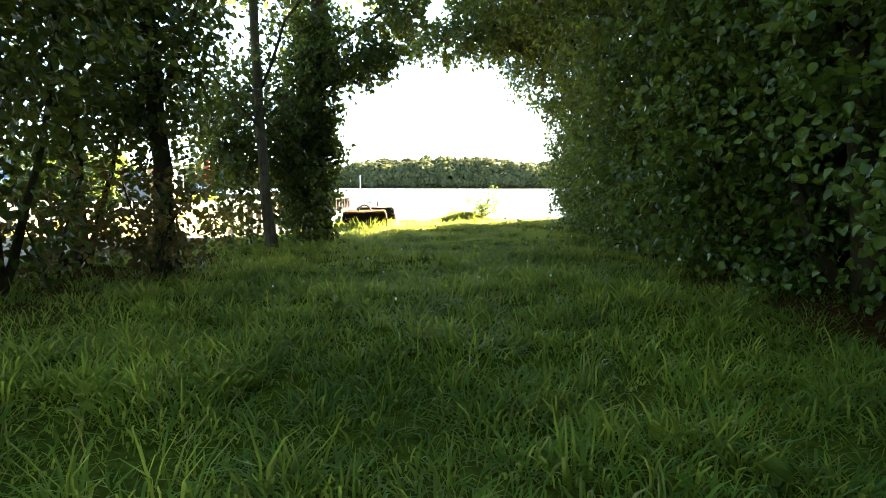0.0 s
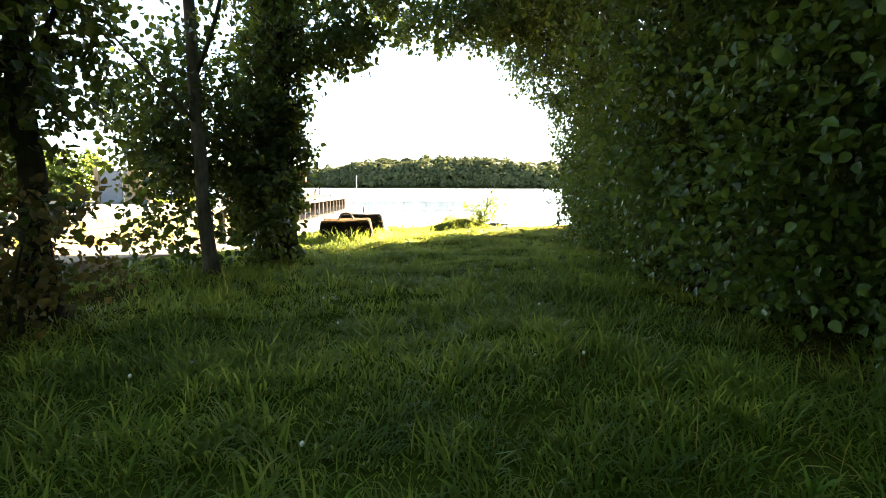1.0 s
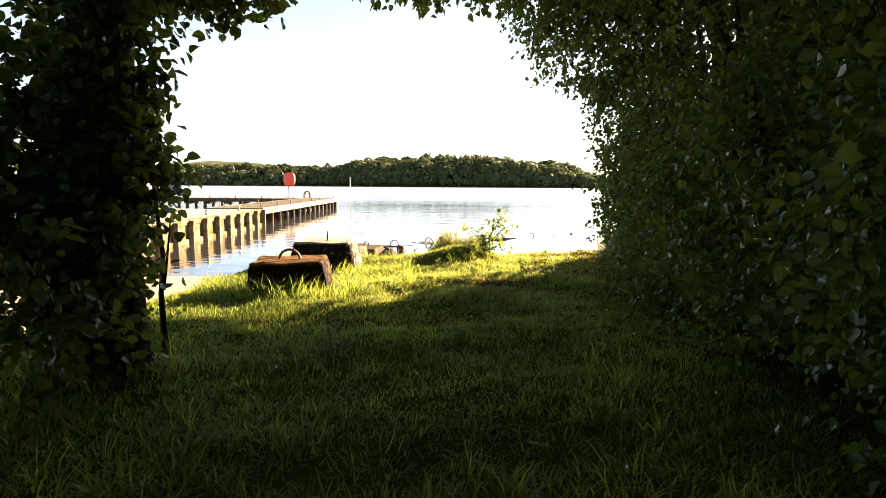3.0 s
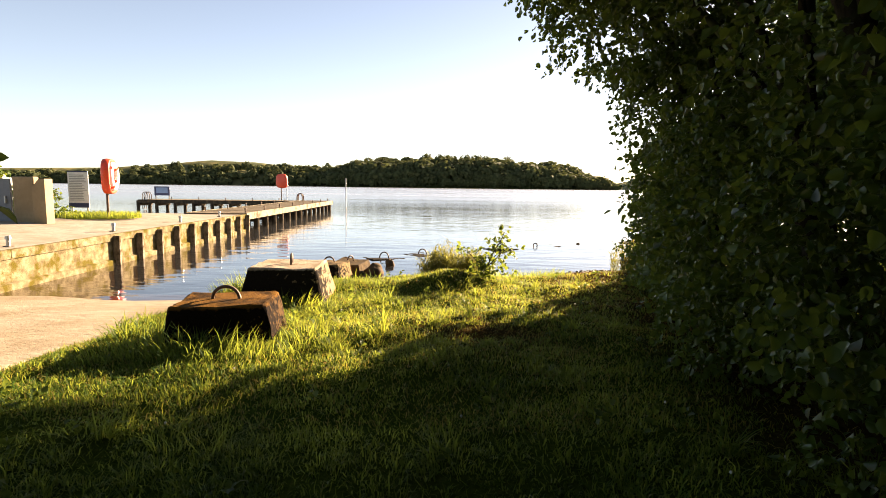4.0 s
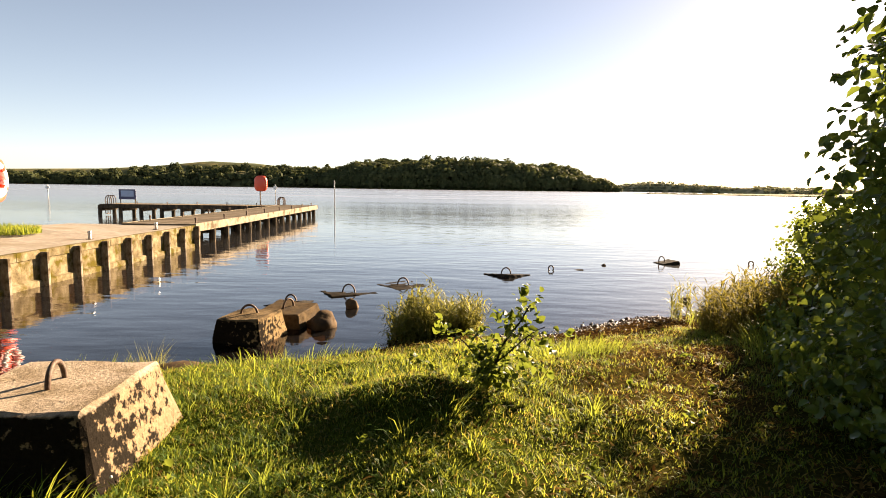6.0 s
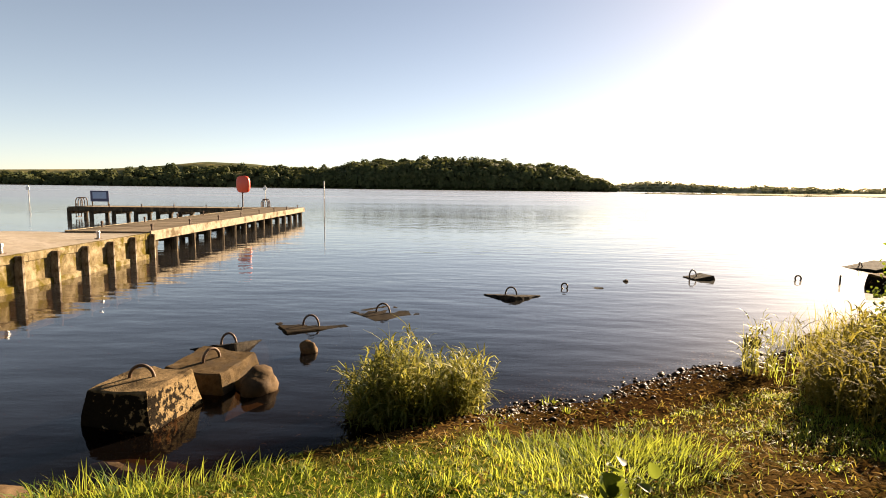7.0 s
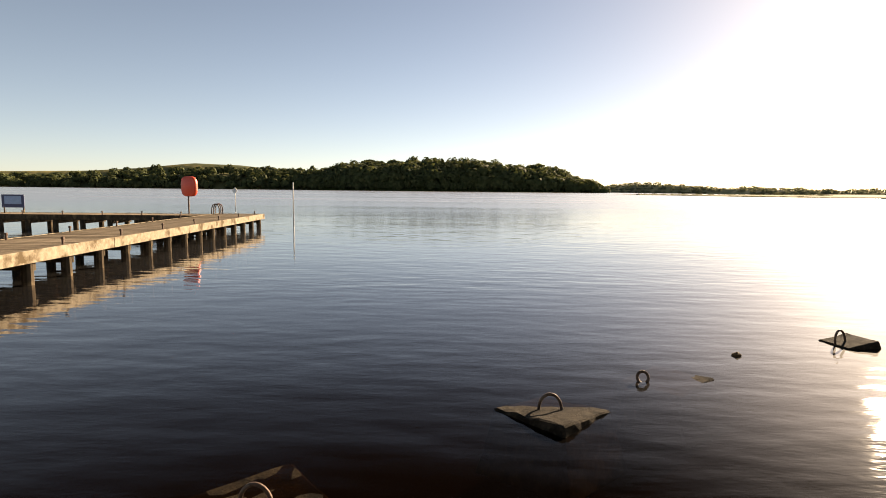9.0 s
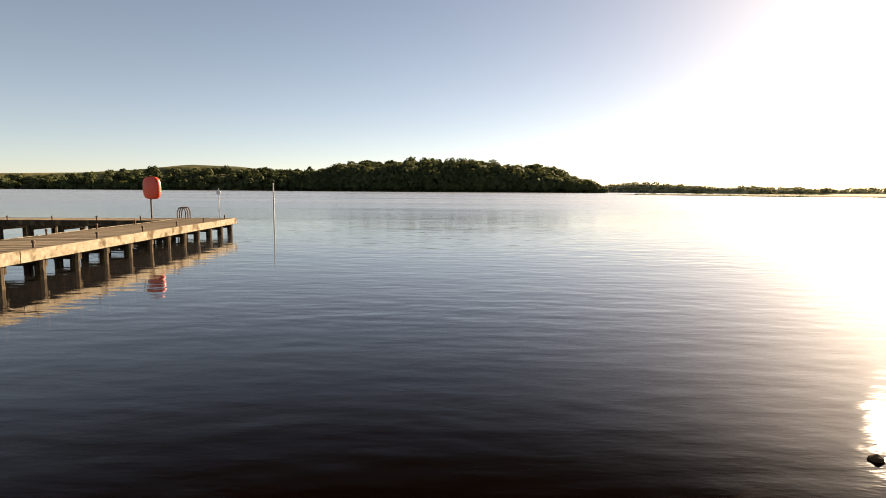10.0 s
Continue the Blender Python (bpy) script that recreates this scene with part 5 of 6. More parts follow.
# right side: a dense hedge of alders, one bush after another
HEDGE = [(2.25, 1.6), (2.35, 3.4), (2.3, 5.1), (2.4, 6.9), (2.45, 8.6), (2.75, 10.0)]
for k, (x, y) in enumerate(HEDGE):
    base = float(height(x, y))
    stems = [([(x, y, base - 0.05), (x - 0.1, y + 0.1, 1.5), (x - 0.15, y + 0.2, 2.6), (x - 0.2, y + 0.2, 3.9)], 0.07, 0.03),
             ([(x + 0.15, y - 0.1, base - 0.05), (x - 0.25, y - 0.35, 1.4), (x - 0.6, y - 0.5, 2.6)], 0.04, 0.012),
             ([(x - 0.1, y + 0.1, base - 0.05), (x - 0.3, y + 0.6, 1.5), (x - 0.55, y + 0.8, 2.9)], 0.045, 0.012),
             ([(x - 0.12, y + 0.1, 1.8), (x - 0.9, y + 0.3, 2.8), (x - 1.7, y + 0.4, 3.5)], 0.03, 0.01)]
    blobs = [(x - 0.05, y, 1.3, 0.98, 1.15, 0.85), (x - 0.15, y + 0.2, 2.4, 1.05, 1.15, 0.9, 0.4 if y > 6 else 0.9), (x - 0.2, y - 0.1, 3.55, 1.2, 1.0, 0.7, 0.34 if y > 6 else 0.7)]
    hedge_bush = woody("alder_bush", "dense dark green alder bush shading the grass path", "bush", x, y, stems, blobs, (60, 120, 165, 155, 170, 170)[k], 0.043 if y < 6 else 0.04, LEAF, 100 + k, None, 9, "hedge along the path", 0.2, hedge_side, 0.12 if y < 6 else 0.1, 0.35)
    if k == 2:
        bare_limb = [(2.1, 5.3, 1.0), (1.62, 5.5, 1.75), (1.36, 5.58, 2.12), (1.2, 5.6, 2.4), (1.0, 5.62, 2.85)]
        part("limb", tube(bmesh.new(), [Vector(p) - hedge_bush.matrix_basis.translation for p in bare_limb], [0.03, 0.024, 0.02, 0.018, 0.012], 8), PALE_BARK, hedge_bush, "pale bare limb", True)
woody("alder_bush", "dense alder at the sunny end of the hedge", "bush", 2.5, 9.9,
      [([(2.5, 9.9, 0.35), (2.3, 9.9, 1.4), (1.9, 9.8, 2.6), (1.3, 9.7, 3.3)], 0.06, 0.02), ([(2.3, 9.9, 1.4), (2.2, 10.3, 2.2), (2.0, 10.4, 3.0)], 0.03, 0.01)],
      [(2.5, 10.2, 1.2, 0.6, 0.6, 0.8), (2.25, 10.0, 2.2, 0.65, 0.6, 0.6), (1.75, 9.8, 2.9, 0.75, 0.65, 0.5), (1.2, 9.6, 3.3, 0.7, 0.65, 0.45), (0.7, 9.4, 3.75, 0.8, 0.7, 0.4), (2.2, 9.9, 3.7, 1.0, 0.9, 0.6, 0.5)], 165, 0.042, LEAF, 120, None, 9, "hedge along the path", 0.2, hedge_side, 0.1)
# behind them, the same growth in larger leaves, mostly hidden, added to block sun
for k, (x, y) in enumerate([(4.6, 0.5), (4.7, 3.4), (4.6, 6.2), (4.9, 8.8)]):
    base = float(height(x, y))
    woody("alder_tree", "tall alder tree added behind the hedge, mostly hidden, to block the sun", "tree", x, y,
          [([(x, y, base - 0.05), (x, y + 0.1, 2.0), (x - 0.1, y, 5.6)], 0.1, 0.03), ([(x, y, 1.5), (x - 0.8, y + 0.5, 3.2)], 0.04, 0.015), ([(x, y, 1.8), (x + 0.7, y - 0.5, 3.4)], 0.04, 0.015)],
          [(x, y, 1.5, 1.5, 1.7, 1.2), (x - 0.3, y, 3.1, 1.5, 1.7, 1.1, 0.9), (x, y, 4.9, 1.5, 1.8, 1.2, 0.7)], 13, 0.32, LEAF, 130 + k, None, 7, "trees behind the hedge", 0.35, lambda p: p[:, 0] > 2.6)
# out of view; added so that its shadow edge crosses the lawn
woody("alder_tree", "alder tree past the hedge's far end, added unseen to shade the lawn", "tree", 4.85, 12.8,
      [([(4.85, 12.8, 0.3), (4.85, 12.8, 1.6), (4.85, 12.8, 3.2)], 0.07, 0.025), ([(4.85, 12.8, 1.2), (4.5, 13.0, 2.2)], 0.03, 0.01), ([(4.85, 12.8, 1.4), (5.2, 12.6, 2.4)], 0.03, 0.01)],
      [(4.75, 12.85, 1.2, 0.9, 0.95, 0.8), (4.95, 12.7, 2.4, 1.0, 1.05, 0.9), (5.0, 12.65, 3.2, 0.8, 0.85, 0.6)], 45, 0.085, LEAF, 137, None, 7, "trees behind the hedge", 0.35, None)
# stands out of view, added to stop sun flecks on the path
woody("alder_tree", "tall alder tree added unseen along the bank to shade the path", "tree", 7.2, 15.0,
      [([(7.2, 15.0, 0.3), (7.2, 15.0, 3.0), (7.2, 15.0, 6.5)], 0.15, 0.05), ([(7.2, 15.0, 2.4), (6.4, 15.3, 4.2)], 0.05, 0.02), ([(7.2, 15.0, 2.8), (8.0, 14.6, 4.8)], 0.05, 0.02)],
      [(7.2, 15.0, 3.2, 1.7, 1.7, 1.4), (7.2, 15.0, 5.2, 1.8, 1.8, 1.6), (7.3, 14.9, 6.6, 1.3, 1.3, 1.0)], 12, 0.2, LEAF, 138, None, 7, "trees behind the hedge", 0.4, None, 0.3)
# added beyond the view, crown set up-sun of the lawn's near left
woody("alder_tree", "tall leaning alder added out of view to shade the lawn's near left", "tree", 11.2, 20.6,
      [([(11.2, 20.6, 0.2), (11.1, 20.8, 3.0), (10.8, 21.5, 6.0), (10.2, 22.5, 7.8)], 0.16, 0.05), ([(11.1, 20.9, 3.6), (12.2, 20.3, 7.3)], 0.06, 0.02), ([(10.9, 21.3, 5.2), (11.3, 22.8, 7.8)], 0.05, 0.02)],
      [(10.1, 22.6, 8.0, 0.9, 0.8, 0.5), (11.3, 23.0, 8.0, 0.9, 0.8, 0.5), (11.9, 21.2, 7.9, 1.2, 1.2, 0.6), (12.3, 20.2, 7.4, 1.2, 1.2, 0.8)], 26, 0.2, LEAF, 139, None, 7, "trees behind the hedge", 0.4, None, 0.25)
# assumed wood behind the path's start, never seen, added to block skylight
for k, (x, y) in enumerate([(-7.5, -4.0), (-4.4, -6.0), (4.6, -5.0), (7.6, -3.5)]):
    base = float(height(x, y))
    woody("alder_tree", "tall alder of an assumed wood, added unseen to block skylight", "tree", x, y,
          [([(x, y, base - 0.05), (x + 0.1, y, 3.0), (x, y + 0.1, 7.0)], 0.16, 0.05), ([(x, y, 2.5), (x - 1.2, y + 0.5, 4.6)], 0.06, 0.02), ([(x, y, 3.0), (x + 1.2, y - 0.3, 5.2)], 0.06, 0.02)],
          [(x, y, 2.2, 1.9, 1.7, 1.7), (x, y, 5.0, 2.1, 1.9, 2.2), (x, y, 7.3, 1.6, 1.5, 1.4)], 4, 0.36, LEAF, 190 + k, None, 7, "trees of the wood", 0.4, None, 0.4)
# second unseen row, taller, added to dim faces turned away from the lake
for k, (x, y) in enumerate([(-13.0, -7.5), (-7.6, -9.5), (-2.2, -10.5), (3.0, -10.0), (8.4, -9.0), (13.5, -6.5)]):
    base = float(height(x, y))
    woody("alder_tree", "taller alder farther back in an assumed wood, added unseen to block skylight", "tree", x, y,
          [([(x, y, base - 0.05), (x + 0.2, y, 5.0), (x, y + 0.2, 12.0)], 0.25, 0.06), ([(x, y, 4.0), (x - 2.0, y + 0.5, 7.5)], 0.09, 0.03), ([(x, y, 4.6), (x + 2.0, y - 0.3, 8.0)], 0.09, 0.03)],
          [(x, y, 3.2, 3.0, 2.2, 2.6), (x, y, 7.4, 3.1, 2.3, 2.8), (x, y, 11.0, 2.5, 2.0, 2.4)], 1.1, 0.72, LEAF, 210 + k, None, 4, "trees of the wood", 0.4, None, 0.6)
# canopy over the way, from the hedge side
woody("overhanging_alder", "alder leaning over the path with a high leafy canopy", "tree", 2.5, 7.6,
      [([(2.5, 7.6, 0.4), (2.2, 7.7, 1.6), (1.7, 7.9, 2.9), (0.8, 8.1, 3.7)], 0.075, 0.03), ([(2.0, 7.8, 2.2), (1.45, 7.2, 2.75), (0.9, 7.0, 3.3)], 0.03, 0.01)],
      [(1.3, 8.3, 3.45, 1.2, 1.0, 0.55), (0.6, 8.0, 3.7, 1.0, 1.0, 0.5), (1.2, 6.3, 3.3, 0.9, 1.1, 0.6), (0.2, 6.6, 3.6, 0.9, 1.0, 0.55), (1.0, 4.4, 3.1, 0.9, 1.1, 0.5)], 62, 0.054, LEAF, 150, None, 9, "", 0.3, clear_way, 0.12)

woody("overhanging_alder", "slim alder with leafy sprays hanging over the path", "tree", 2.6, 8.9,
      [([(2.6, 8.9, 0.4), (2.3, 8.8, 2.0), (1.5, 8.6, 3.2), (0.5, 8.4, 3.3), (-0.2, 8.2, 3.15)], 0.05, 0.012)],
      [(-0.1, 8.2, 2.98, 0.5, 0.4, 0.16, 0.8), (0.5, 8.4, 3.1, 0.5, 0.4, 0.2), (1.1, 8.5, 3.2, 0.5, 0.4, 0.22), (-0.5, 8.1, 3.1, 0.35, 0.35, 0.14, 0.7)], 80, 0.06, LEAF, 151, None, 8, "", 0.3, None, 0.1)

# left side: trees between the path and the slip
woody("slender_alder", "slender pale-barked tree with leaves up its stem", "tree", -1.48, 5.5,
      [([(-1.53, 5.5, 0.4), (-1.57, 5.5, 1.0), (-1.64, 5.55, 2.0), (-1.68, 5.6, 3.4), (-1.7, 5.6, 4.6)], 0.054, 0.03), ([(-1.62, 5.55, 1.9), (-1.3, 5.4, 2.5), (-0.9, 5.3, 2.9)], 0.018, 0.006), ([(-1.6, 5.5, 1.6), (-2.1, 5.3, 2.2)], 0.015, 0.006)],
      [(-1.88, 5.6, 0.98, 0.17, 0.2, 0.45, 1.4), (-1.98, 6.05, 1.5, 0.3, 0.35, 0.38, 1.6), (-2.25, 6.2, 1.6, 0.35, 0.4, 0.4, 0.8), (-1.46, 6.4, 0.85, 0.2, 0.2, 0.36, 1.3), (-1.44, 6.08, 1.02, 0.2, 0.2, 0.36, 1.0), (-1.95, 5.9, 1.75, 0.42, 0.4, 0.4, 0.4), (-2.0, 5.7, 2.5, 0.6, 0.55, 0.45, 0.22), (-1.7, 5.6, 3.6, 1.1, 1.0, 0.7, 0.09), (-1.85, 5.85, 1.8, 0.25, 0.3, 0.4)], 90, 0.052, SHADED_LEAF, 160, PALE_BARK, 8, "", 0.3, clear_way, 0.14, 0.35, True)
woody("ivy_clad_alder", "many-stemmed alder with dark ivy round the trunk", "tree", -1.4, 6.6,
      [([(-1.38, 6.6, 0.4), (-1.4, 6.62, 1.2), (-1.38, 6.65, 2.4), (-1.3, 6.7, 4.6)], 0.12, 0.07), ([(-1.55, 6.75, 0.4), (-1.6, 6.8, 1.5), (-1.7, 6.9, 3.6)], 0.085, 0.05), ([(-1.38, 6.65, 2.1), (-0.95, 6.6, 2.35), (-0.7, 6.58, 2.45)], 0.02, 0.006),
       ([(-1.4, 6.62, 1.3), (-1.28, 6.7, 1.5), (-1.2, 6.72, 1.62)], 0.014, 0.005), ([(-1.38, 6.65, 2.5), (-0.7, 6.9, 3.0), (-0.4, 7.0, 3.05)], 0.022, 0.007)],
      [(-1.48, 6.55, 1.35, 0.28, 0.26, 0.6), (-1.38, 6.65, 2.4, 0.17, 0.17, 1.0), (-1.66, 6.85, 2.3, 0.15, 0.15, 1.0), (-1.5, 6.75, 2.4, 0.5, 0.45, 0.7, 0.14), (-1.36, 6.62, 1.75, 0.18, 0.18, 0.15), (-1.0, 6.6, 2.5, 0.35, 0.35, 0.25), (-0.78, 6.6, 2.35, 0.2, 0.25, 0.14, 0.7), (-0.6, 6.62, 2.62, 0.25, 0.25, 0.15, 0.7), (-1.2, 6.7, 3.4, 1.2, 1.1, 0.6, 0.13), (-0.25, 7.0, 3.1, 0.5, 0.5, 0.3), (-1.52, 6.6, 1.9, 0.24, 0.2, 0.9), (-1.58, 6.5, 1.0, 0.2, 0.2, 0.4), (-1.68, 6.45, 1.8, 0.4, 0.3, 0.42, 0.2), (-1.3, 6.55, 1.15, 0.3, 0.3, 0.45)], 165, 0.052, SHADED_LEAF, 161, None, 7, "", 0.3, clear_way, 0.08, 0.35, True)
woody("alder_sapling", "thin leafy sapling beside the ivy-clad tree", "sapling", -1.42, 7.0,
      [([(-1.42, 7.0, 0.4), (-1.38, 7.0, 1.0), (-1.44, 7.0, 1.9)], 0.018, 0.008), ([(-1.4, 7.0, 0.8), (-1.33, 7.0, 1.2)], 0.009, 0.004)],
      [(-1.66, 6.95, 1.4, 0.14, 0.14, 0.3), (-1.62, 6.92, 1.75, 0.14, 0.14, 0.2)], 80, 0.07, LEAF_PALE, 162)
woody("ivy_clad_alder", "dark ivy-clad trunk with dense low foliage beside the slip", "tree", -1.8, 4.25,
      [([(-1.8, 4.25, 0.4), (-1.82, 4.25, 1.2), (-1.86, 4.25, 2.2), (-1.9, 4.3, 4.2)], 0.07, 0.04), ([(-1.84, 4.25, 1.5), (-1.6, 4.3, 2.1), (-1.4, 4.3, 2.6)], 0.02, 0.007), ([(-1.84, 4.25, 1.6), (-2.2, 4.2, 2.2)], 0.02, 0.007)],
      [(-1.82, 4.25, 1.1, 0.12, 0.12, 0.65), (-1.88, 4.25, 1.85, 0.36, 0.4, 0.48, 1.3), (-1.8, 4.3, 2.6, 0.55, 0.5, 0.5, 1.1), (-1.9, 4.3, 3.4, 0.9, 0.9, 0.5, 0.6)], 85, 0.046, SHADED_LEAF, 168, None, 8, "", 0.4, clear_way, 0.1)
woody("low_bush", "sparse low bush with brown-tinged leaves and bare twigs", "bush", -1.72, 4.0,
      [([(-1.72, 4.0, 0.4), (-1.7, 4.05, 0.75), (-1.55, 4.2, 1.05)], 0.012, 0.004), ([(-1.74, 4.0, 0.4), (-1.9, 4.1, 0.8), (-2.0, 4.1, 1.1)], 0.012, 0.004), ([(-1.7, 4.0, 0.4), (-1.6, 3.85, 0.7), (-1.5, 3.8, 0.9)], 0.01, 0.004)],
      [(-1.6, 4.15, 0.86, 0.24, 0.28, 0.2), (-1.95, 4.15, 0.9, 0.3, 0.3, 0.22), (-1.65, 3.8, 0.75, 0.2, 0.2, 0.16)], 70, 0.042, RUSSET, 169, None, 7, "", 0.4, clear_way, 0.09)
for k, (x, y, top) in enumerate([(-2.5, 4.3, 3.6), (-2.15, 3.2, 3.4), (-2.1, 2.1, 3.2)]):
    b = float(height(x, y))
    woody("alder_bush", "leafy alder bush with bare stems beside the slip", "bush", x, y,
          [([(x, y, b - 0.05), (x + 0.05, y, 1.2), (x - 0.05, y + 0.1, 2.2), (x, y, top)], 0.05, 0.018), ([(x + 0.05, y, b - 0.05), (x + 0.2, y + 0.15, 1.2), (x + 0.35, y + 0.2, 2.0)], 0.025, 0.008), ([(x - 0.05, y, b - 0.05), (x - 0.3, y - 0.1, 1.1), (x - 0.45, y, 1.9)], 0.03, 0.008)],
          [(x, y, 2.0, 0.6, 0.6, 0.7), (x, y, 3.0, 0.85, 0.85, 0.65, 0.6), (x - 0.1, y + 0.1, 0.95, 0.36, 0.42, 0.3, 0.45)], 150, 0.048, SHADED_LEAF, 170 + k, None, 8, "bushes beside the slip", 0.4, clear_way, 0.12)
woody("low_bush", "twiggy undergrowth with russet leaves under the alders", "bush", -2.2, 3.7,
      [([(-2.2, 3.7, 0.4), (-2.15, 3.75, 0.8), (-2.05, 3.8, 1.15)], 0.01, 0.004), ([(-2.22, 3.7, 0.4), (-2.4, 3.6, 0.9)], 0.01, 0.004), ([(-2.2, 3.68, 0.4), (-2.1, 3.4, 0.85)], 0.01, 0.004)],
      [(-2.15, 3.75, 0.85, 0.3, 0.4, 0.25), (-2.4, 3.5, 0.8, 0.3, 0.4, 0.25)], 40, 0.045, RUSSET, 174, None, 7, "", 0.4, clear_way, 0.09)

# the shore: a sapling, and a bush at the hedge's end
woody("alder_sapling", "small bright green alder sapling leaning in the grass", "sapling", 0.5, 11.7,
      [([(0.5, 11.7, 0.25), (0.53, 11.65, 0.55), (0.6, 11.56, 0.75), (0.72, 11.4, 1.0)], 0.012, 0.004), ([(0.52, 11.66, 0.48), (0.42, 11.62, 0.64), (0.32, 11.58, 0.78)], 0.007, 0.003), ([(0.56, 11.6, 0.62), (0.7, 11.55, 0.76), (0.82, 11.5, 0.86)], 0.006, 0.003)],
      [(0.58, 11.58, 0.72, 0.12, 0.12, 0.14), (0.36, 11.6, 0.72, 0.1, 0.1, 0.1), (0.78, 11.5, 0.84, 0.08, 0.08, 0.07), (0.69, 11.44, 0.95, 0.08, 0.08, 0.07), (0.5, 11.66, 0.55, 0.1, 0.1, 0.08), (0.62, 11.62, 0.6, 0.16, 0.12, 0.1)], 120, 0.042, LEAF_PALE, 180, None, 6, "", 0.3, lambda p: p[:, 2] > 0.45, 0.05, 0.1, True)
woody("shore_weeds", "bushy golden-green weeds at the shore", "weeds", 4.0, 14.8,
      [([(4.0, 14.8, 0.1), (4.0, 14.8, 0.5), (4.02, 14.8, 0.8)], 0.008, 0.003), ([(4.3, 14.5, 0.1), (4.3, 14.5, 0.9)], 0.008, 0.003), ([(3.7, 15.1, 0.1), (3.7, 15.1, 0.6)], 0.008, 0.003)],
      [(4.15, 14.9, 0.38, 0.5, 0.6, 0.24), (4.6, 14.6, 0.5, 0.5, 0.7, 0.35), (3.85, 14.1, 0.4, 0.4, 0.5, 0.2)], 110, 0.04, WEED, 185, None, 7, "", 0.35, None, 0.09)
woody("shore_bush", "leafy green bush on the bank by the water", "bush", 4.8, 15.3,
      [([(4.8, 15.3, 0.1), (4.8, 15.3, 0.8), (4.8, 15.3, 1.4)], 0.02, 0.008), ([(4.8, 15.3, 0.3), (4.5, 15.2, 0.9)], 0.012, 0.005), ([(4.8, 15.3, 0.3), (5.1, 15.4, 1.0)], 0.012, 0.005)],
      [(4.85, 15.3, 0.8, 0.6, 0.6, 0.55), (4.75, 15.3, 1.25, 0.38, 0.4, 0.25)], 110, 0.045, LEAF_PALE, 187, None, 7, "", 0.35, None, 0.09)
woody("shore_bush", "green shrub among tall weeds on the bank", "bush", 3.75, 13.55,
      [([(3.75, 13.55, 0.2), (3.75, 13.55, 0.8), (3.72, 13.53, 1.4)], 0.02, 0.008), ([(3.75, 13.55, 0.25), (3.5, 13.45, 0.9)], 0.012, 0.005), ([(3.77, 13.55, 0.25), (4.05, 13.75, 1.0)], 0.012, 0.005)],
      [(3.75, 13.55, 0.8, 0.4, 0.42, 0.42), (3.72, 13.55, 1.2, 0.3, 0.28, 0.27), (3.5, 13.1, 0.55, 0.25, 0.35, 0.22)], 150, 0.042, LEAF_PALE, 181, None, 8, "", 0.4, None, 0.08)
woody("nettle_patch", "dark green nettles growing under the bushes", "nettles", 2.85, 12.3,
      [([(2.85, 12.3, 0.25), (2.85, 12.3, 0.6), (2.83, 12.3, 0.85)], 0.008, 0.003), ([(3.05, 12.8, 0.25), (3.05, 12.8, 0.9)], 0.008, 0.003), ([(2.7, 11.8, 0.3), (2.7, 11.8, 0.8)], 0.008, 0.003)],
      [(2.95, 12.2, 0.5, 0.34, 0.6, 0.22), (3.2, 12.85, 0.5, 0.33, 0.5, 0.24), (2.75, 11.75, 0.55, 0.33, 0.4, 0.25)], 130, 0.05, LEAF, 184, None, 7, "", 0.35, None, 0.08)
woody("hedge_end_bush", "low leafy bush at the hedge's end by the shore", "bush", 2.7, 11.2,
      [([(2.7, 11.2, 0.2), (2.6, 11.2, 0.9), (2.5, 11.3, 1.6)], 0.03, 0.01)],
      [(2.7, 11.1, 0.9, 0.6, 0.5, 0.6), (2.7, 11.0, 1.7, 0.5, 0.5, 0.5)], 90, 0.05, LEAF, 182, None, 8, "", 0.3, None, 0.12)
for k, (x, y) in enumerate([(-10.95, 16.9), (-12.4, 17.4), (-13.8, 18.2)]):
    woody("quay_bush", "rounded green bush behind the quay", "bush", x, y,
          [([(x, y, 0.3), (x, y, 1.4)], 0.04, 0.015), ([(x, y, 0.5), (x + 0.4, y, 1.3)], 0.02, 0.008)],
          [(x, y, 1.2, 0.85, 0.7, 0.75), (x - 0.2, y, 1.6, 0.5, 0.5, 0.4)], 30, 0.12, LEAF_PALE, 186 + k, None, 6, "bushes behind the quay", 0.3, None)
woody("quay_shrub", "light green shrub in the quay grass", "bush", -9.95, 17.9,
      [([(-9.95, 17.9, 0.5), (-10.0, 17.9, 1.1)], 0.02, 0.008), ([(-9.95, 17.9, 0.55), (-9.8, 17.9, 0.9)], 0.012, 0.005)],
      [(-10.1, 17.9, 1.0, 0.42, 0.4, 0.42), (-9.65, 17.95, 0.72, 0.4, 0.35, 0.12)], 130, 0.055, LEAF_PALE, 183, None, 8, "", 0.3, lambda p: p[:, 2] > 0.6, 0.09)
g = np.random.default_rng(77)
a, r = g.uniform(0, 2 * np.pi, 5200), np.sqrt(g.random(5200))
qx, qy = -8.9 + 1.1 * r * np.cos(a), 18.3 + 0.75 * r * np.sin(a)
v, q, t = blades(qx, qy, np.full(len(qx), 0.66), g.uniform(0.06, 0.2, len(qx)), np.full(len(qx), 0.008), g.uniform(0.1, 0.6, len(qx)), g)
tagged(new("quay_grass", fast_mesh("quay_grass", v, q, t, GRASS)), "patch of bright grass on the quay", "grass", kind="stuff")


